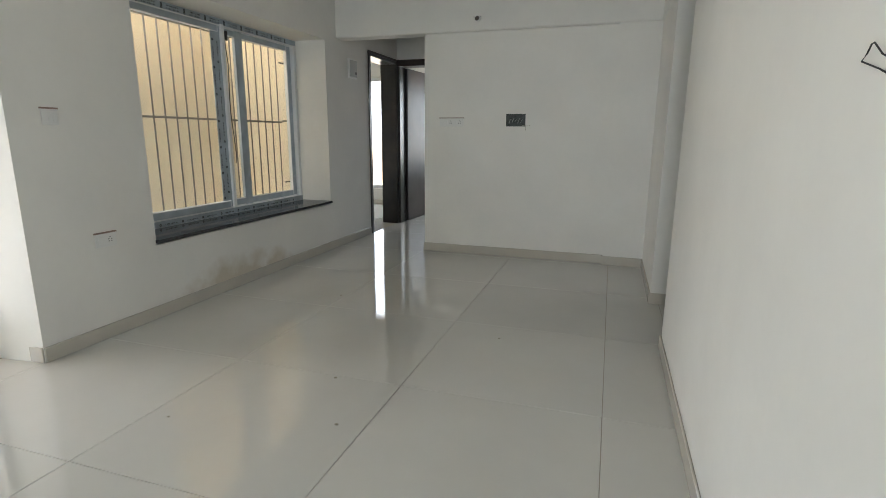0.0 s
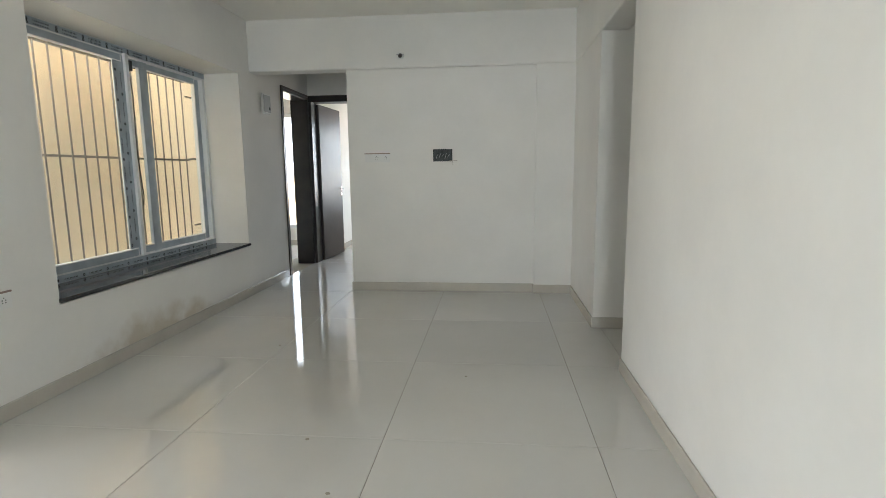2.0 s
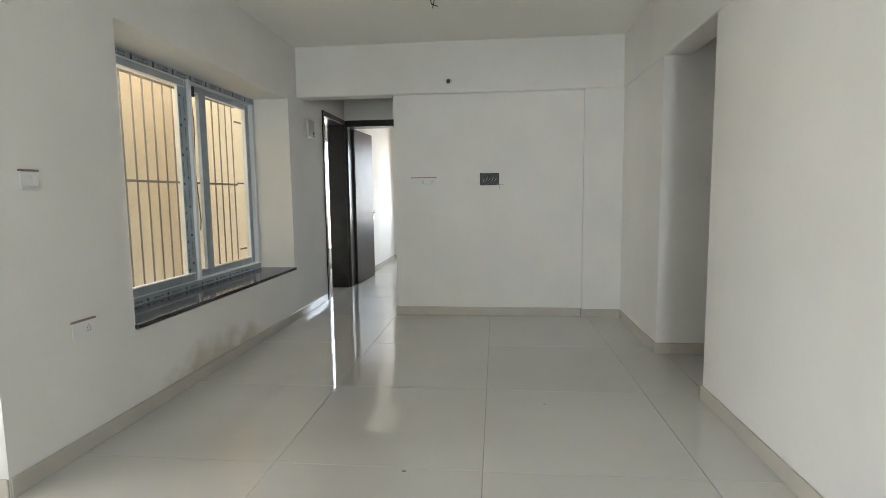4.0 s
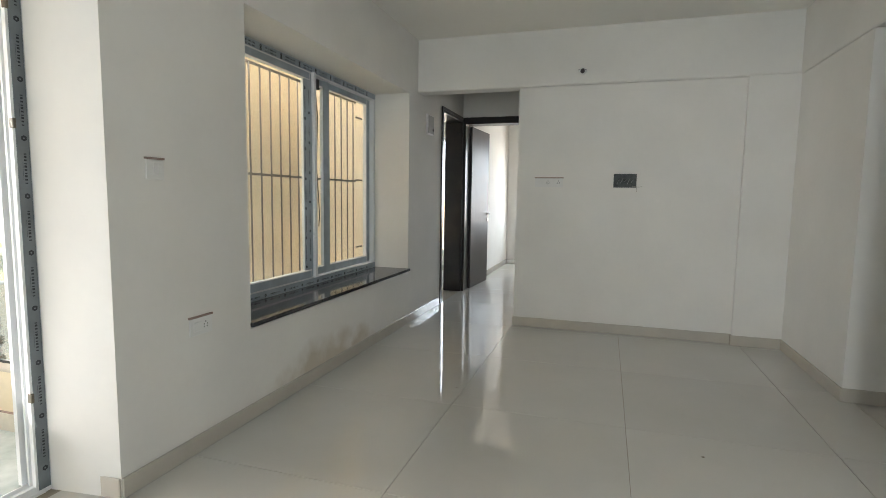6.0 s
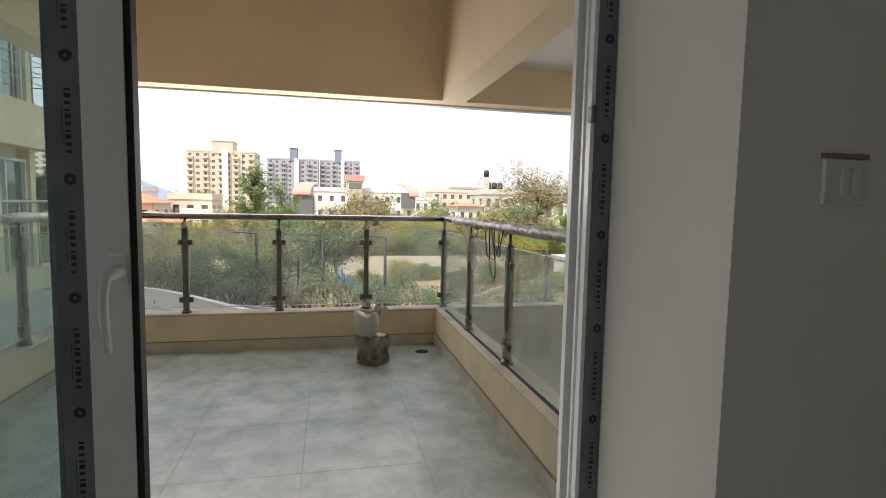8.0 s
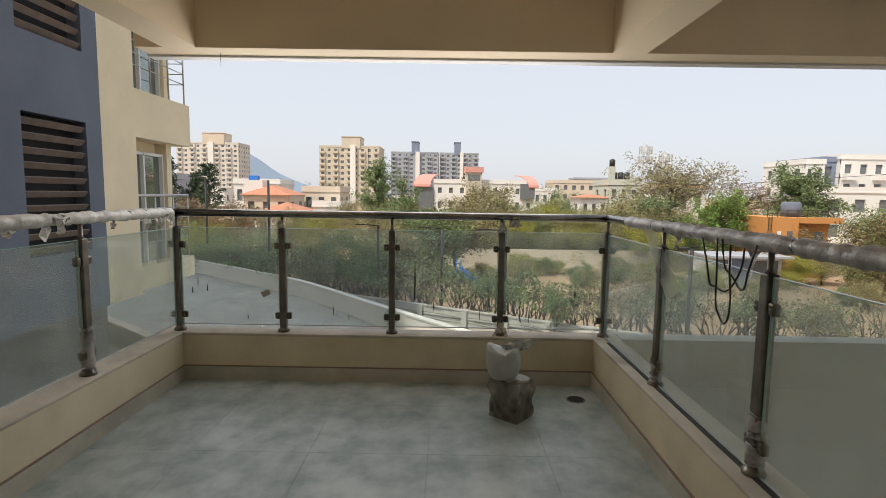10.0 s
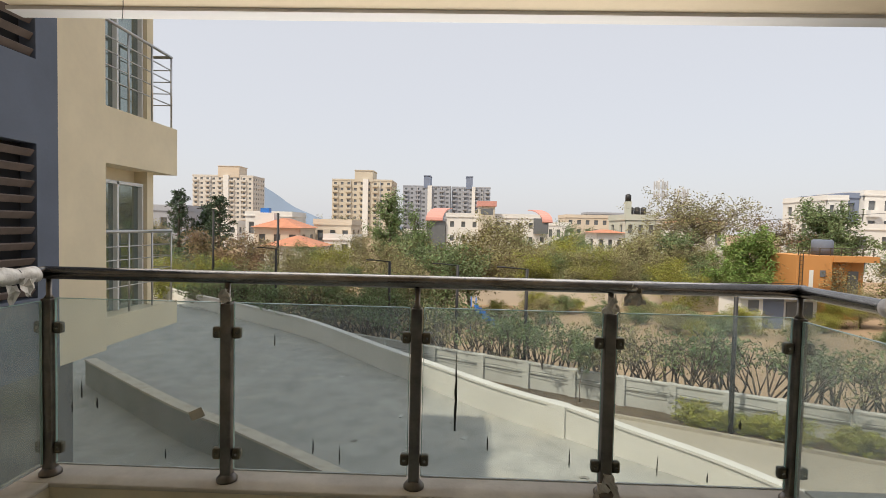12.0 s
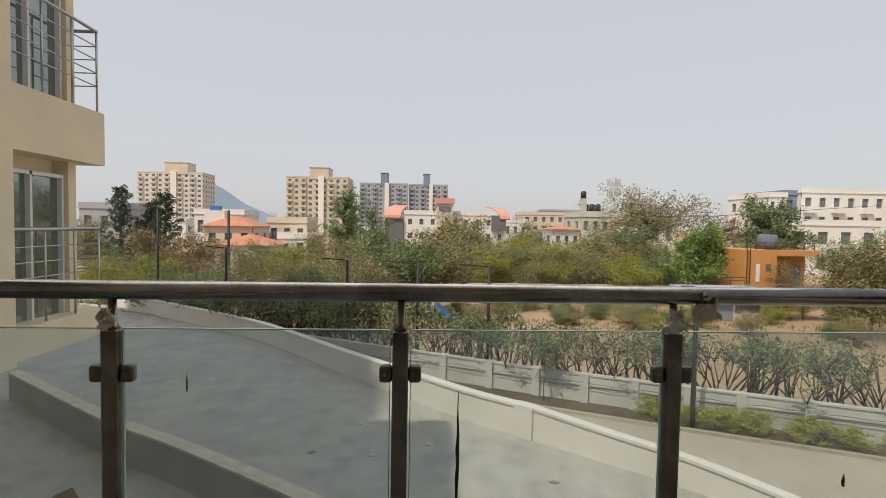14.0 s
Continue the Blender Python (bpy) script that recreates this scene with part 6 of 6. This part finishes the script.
hb = house("apartment_house", "pale grey flat-roofed apartment house with water tanks", -84, 27.6, 32.4, 3.2, 9, P_SAGE, 3, 3)
for y in (29.0, 30.0, 31.0):
    part("water_tank", tube(bmesh.new(), [(-86, y, 3.4), (-86, y, 5.2), (-86, y, 5.35)], [0.45, 0.45, 0.2], 12), BLACK, hb, "black plastic water tank")
part("tank_tower", boxes((-86.4, -85.4, 28.1, 28.9, 3.4, 6.2)), P_SAGE, hb)
part("water_tank", tube(bmesh.new(), [(-85.9, 28.5, 6.2), (-85.9, 28.5, 7.2), (-85.9, 28.5, 7.4)], [0.45, 0.45, 0.2], 12), BLACK, hb, "black plastic water tank")
part("roof_pole", tube(bmesh.new(), [(-86, 31.9, 3.4), (-86, 31.9, 6.6)], 0.05, 5), P_FRAME, hb)
house("villa", "pink and white house among trees", -76, 33.0, 39, 2.6, 7, P_WHITE, 2, 3, TERRA, 0.7)
house("apartment_house", "beige apartment house far off", -150, 32, 44, 5.0, 12, P_BEIGE, 4, 5)
house("apartment_house", "white apartment house far off", -240, 60, 84, 9.0, 12, P_GREY, 6, 8)
house("apartment_house", "white modern apartment house with flat roofs", -92, 63.9, 67.3, 7.5, 12, P_WHITE, 4, 2)
house("apartment_house", "slate grey recessed apartment block", -93, 67.4, 69.9, 8.0, 12, P_BLUEG, 4, 1)
house("apartment_house", "white and slate modern apartment house", -92, 70.0, 86, 8.4, 12, P_WHITE, 4, 6, balcony=True)
house("villa", "white and cream house with long parapet", -78, 57.5, 72, 2.4, 9, P_WHITE, 2, 4)
for y0, y1, x, z, m, l in ((-70, -58, -140, 1.0, P_WHITE, "white"), (-56, -44, -150, 0.5, P_BEIGE, "beige"), (-12, -4, -130, 0.0, P_WHITE, "white"), (22, 30, -135, 2.5, P_WHITE, "white"), (48, 58, -140, 3.0, P_WHITE, "white"), (60, 72, -150, 4.5, P_BEIGE, "beige")):
    house("row_house", l + " low row house far off", x, y0, y1, z, 9, m, 2, 4)


def orange_house():
    o = thing("orange_house", "orange painted flat-roofed house with roof tank", "building")
    part("main_wall", boxes((-47, -42, 27.2, 29.85, GZ, -0.1)), P_ORANGE, o)
    part("set_back_wall", boxes((-47, -43.2, 29.85, 33.1, GZ, -0.55)), P_ORANGE, o)
    part("porch_slab", boxes((-43.2, -41.9, 29.86, 33.3, -0.55, -0.1)), P_ORANGE, o)
    part("doorway", boxes((-43.19, -43.15, 31.9, 32.7, -3.4, -1.3)), WIN, o)
    part("door", boxes((-41.99, -41.95, 28.15, 28.45, -2.6, -1.2)), P_WHITE, o)
    part("window", boxes((-41.99, -41.95, 28.95, 29.35, -1.7, -1.2)), WIN, o)
    part("roof_rail", boxes((-42.1, -42.05, 27.3, 33.0, 0.45, 0.5), (-42.1, -42.05, 27.3, 33.0, 0.18, 0.22)), CLAMP, o)
    for k in range(8):
        part("rail_post", boxes((-42.1, -42.05, 27.3 + 0.8 * k, 27.35 + 0.8 * k, -0.1, 0.5)), CLAMP, o)
    for y in (27.35, 27.6):
        part("ladder_rail", boxes((-41.95, -41.91, y, y + 0.04, -3.4, 0.1)), CLAMP, o)
    for k in range(11):
        part("rung", boxes((-41.95, -41.92, 27.35, 27.64, -3.2 + 0.3 * k, -3.17 + 0.3 * k)), CLAMP, o)
    part("water_tank", tube(bmesh.new(), [(-44, 30.4, -0.1), (-44, 30.4, 1.0), (-44, 30.4, 1.12)], [0.75, 0.75, 0.6], 14), SLATE, o, "dark water tank")
    s = thing("guard_shed", "small white shed with blue panel and grey roof", "building")
    part("wall", boxes((-41, -38, 21.0, 22.5, GZ, -2.95), (-41, -38.4, 22.5, 26.4, GZ, -2.95)), P_WHITE, s)
    part("roof_slab", boxes((-41.2, -37.6, 20.8, 26.8, -2.95, -2.8)), P_GREY, s)
    part("blue_panel", boxes((-38.39, -38.3, 22.55, 24.1, GZ, -3.0)), P_BLUEG, s)
    part("shutter", boxes((-38.39, -38.33, 24.3, 26.1, -4.5, -3.2)), WIN, s)
    part("window", boxes((-37.99, -37.95, 21.5, 22.2, -3.9, -3.1)), WIN, s)
    part("roof_rail", boxes((-40.9, -40.86, 20.9, 26.6, -2.2, -2.15), (-40.9, -40.86, 20.9, 26.6, -2.45, -2.41)), CLAMP, s)
    for k in range(6):
        part("rail_post", boxes((-40.9, -40.86, 20.95 + 1.12 * k, 20.99 + 1.12 * k, -2.8, -2.15)), CLAMP, s)
    single("yard_wall", boxes((-46, -45.8, -6, 26, GZ, -3.4)), P_BEIGE, "beige yard wall behind play yard", "wall")


orange_house()


def mast(x, y, z0, z1):
    """Four slim legs with crossed braces and two rings of antenna panels."""
    o = thing("telecom_mast", "grey lattice telecom mast far off", "mast")
    for dx, dy in ((-0.6, -0.6), (0.6, -0.6), (0.6, 0.6), (-0.6, 0.6)):
        part("leg", tube(bmesh.new(), [(x + dx, y + dy, z0), (x + dx * 0.7, y + dy * 0.7, z1)], 0.07, 4), P_FRAME, o)
    for k in range(12):
        z = z0 + (z1 - z0) * (k + 0.5) / 12
        for a in (-1, 1):
            part("brace", tube(bmesh.new(), [(x, y - 0.55 * a, z), (x, y + 0.55 * a, z + 1.2)], 0.05, 4), P_FRAME, o)
    for zt in (z1 - 3.4, z1 - 1.2):
        part("ring", tube(bmesh.new(), [(x + 1.3 * math.cos(k * 0.7854), y + 1.3 * math.sin(k * 0.7854), zt) for k in range(9)], 0.06, 4), P_FRAME, o)
        for k in range(6):
            a = k * 1.0472
            px, py = x + 1.35 * math.cos(a), y + 1.35 * math.sin(a)
            part("antenna", boxes((px - 0.12, px + 0.12, py - 0.14, py + 0.14, zt - 0.9, zt + 0.9)), P_FRAME, o)


mast(-120, 46.6, GZ, 13.1)
mast(-122, 52.0, GZ, 11.6)
o = thing("road_lamp", "tall lamp pole with blue tank beyond", "lamp post")
part("pole", tube(bmesh.new(), [(-45, -13.6, GZ), (-45, -13.6, 2.3)], 0.1, 6), POLE, o)
single("water_tanks", boxes((-80, -79, -28.2, -26.9, 3.0, 3.7)), BLUE, "blue rooftop water tanks", "tank")
part("plinth", boxes((-80, -78, -28.6, -25.8, GZ, 3.0)), P_WHITE, bpy.data.objects["water_tanks"])
single("overhead_cable", tube(bmesh.new(), [(-60, 20, 2.6), (-60, 35, 3.0), (-60, 55, 4.6)], 0.025, 4), BLACK, "thin overhead cable between poles", "cable")

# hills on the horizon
# distance haze is put into the hill's blue base colour
HILL = mat("haze_tinted_hill", (0.2, 0.26, 0.345), 0.95, vary=0.08, scale=0.01, grain=0.05, bump=0)
bm = bmesh.new()
rows = []
for i in range(41):
    y = -640 + 14 * i
    u = (y + 376) / (120 if y < -376 else 66)
    z = 71 * math.exp(-u * u) + 14 * math.exp(-((y + 280) / 60) ** 2) + 2 * noise.noise((y * 0.03, 0, 0))
    rows.append([bm.verts.new((-900, y, GZ - 1)), bm.verts.new((-960, y, max(z, GZ))), bm.verts.new((-1100, y, GZ - 1))])
for a, b in zip(rows, rows[1:]):
    bm.faces.new((a[0], a[1], b[1], b[0])).smooth = True
    bm.faces.new((a[1], a[2], b[2], b[1])).smooth = True
setting("backdrop_hill", bm, HILL, "hill on the horizon with blue haze put into its colour")
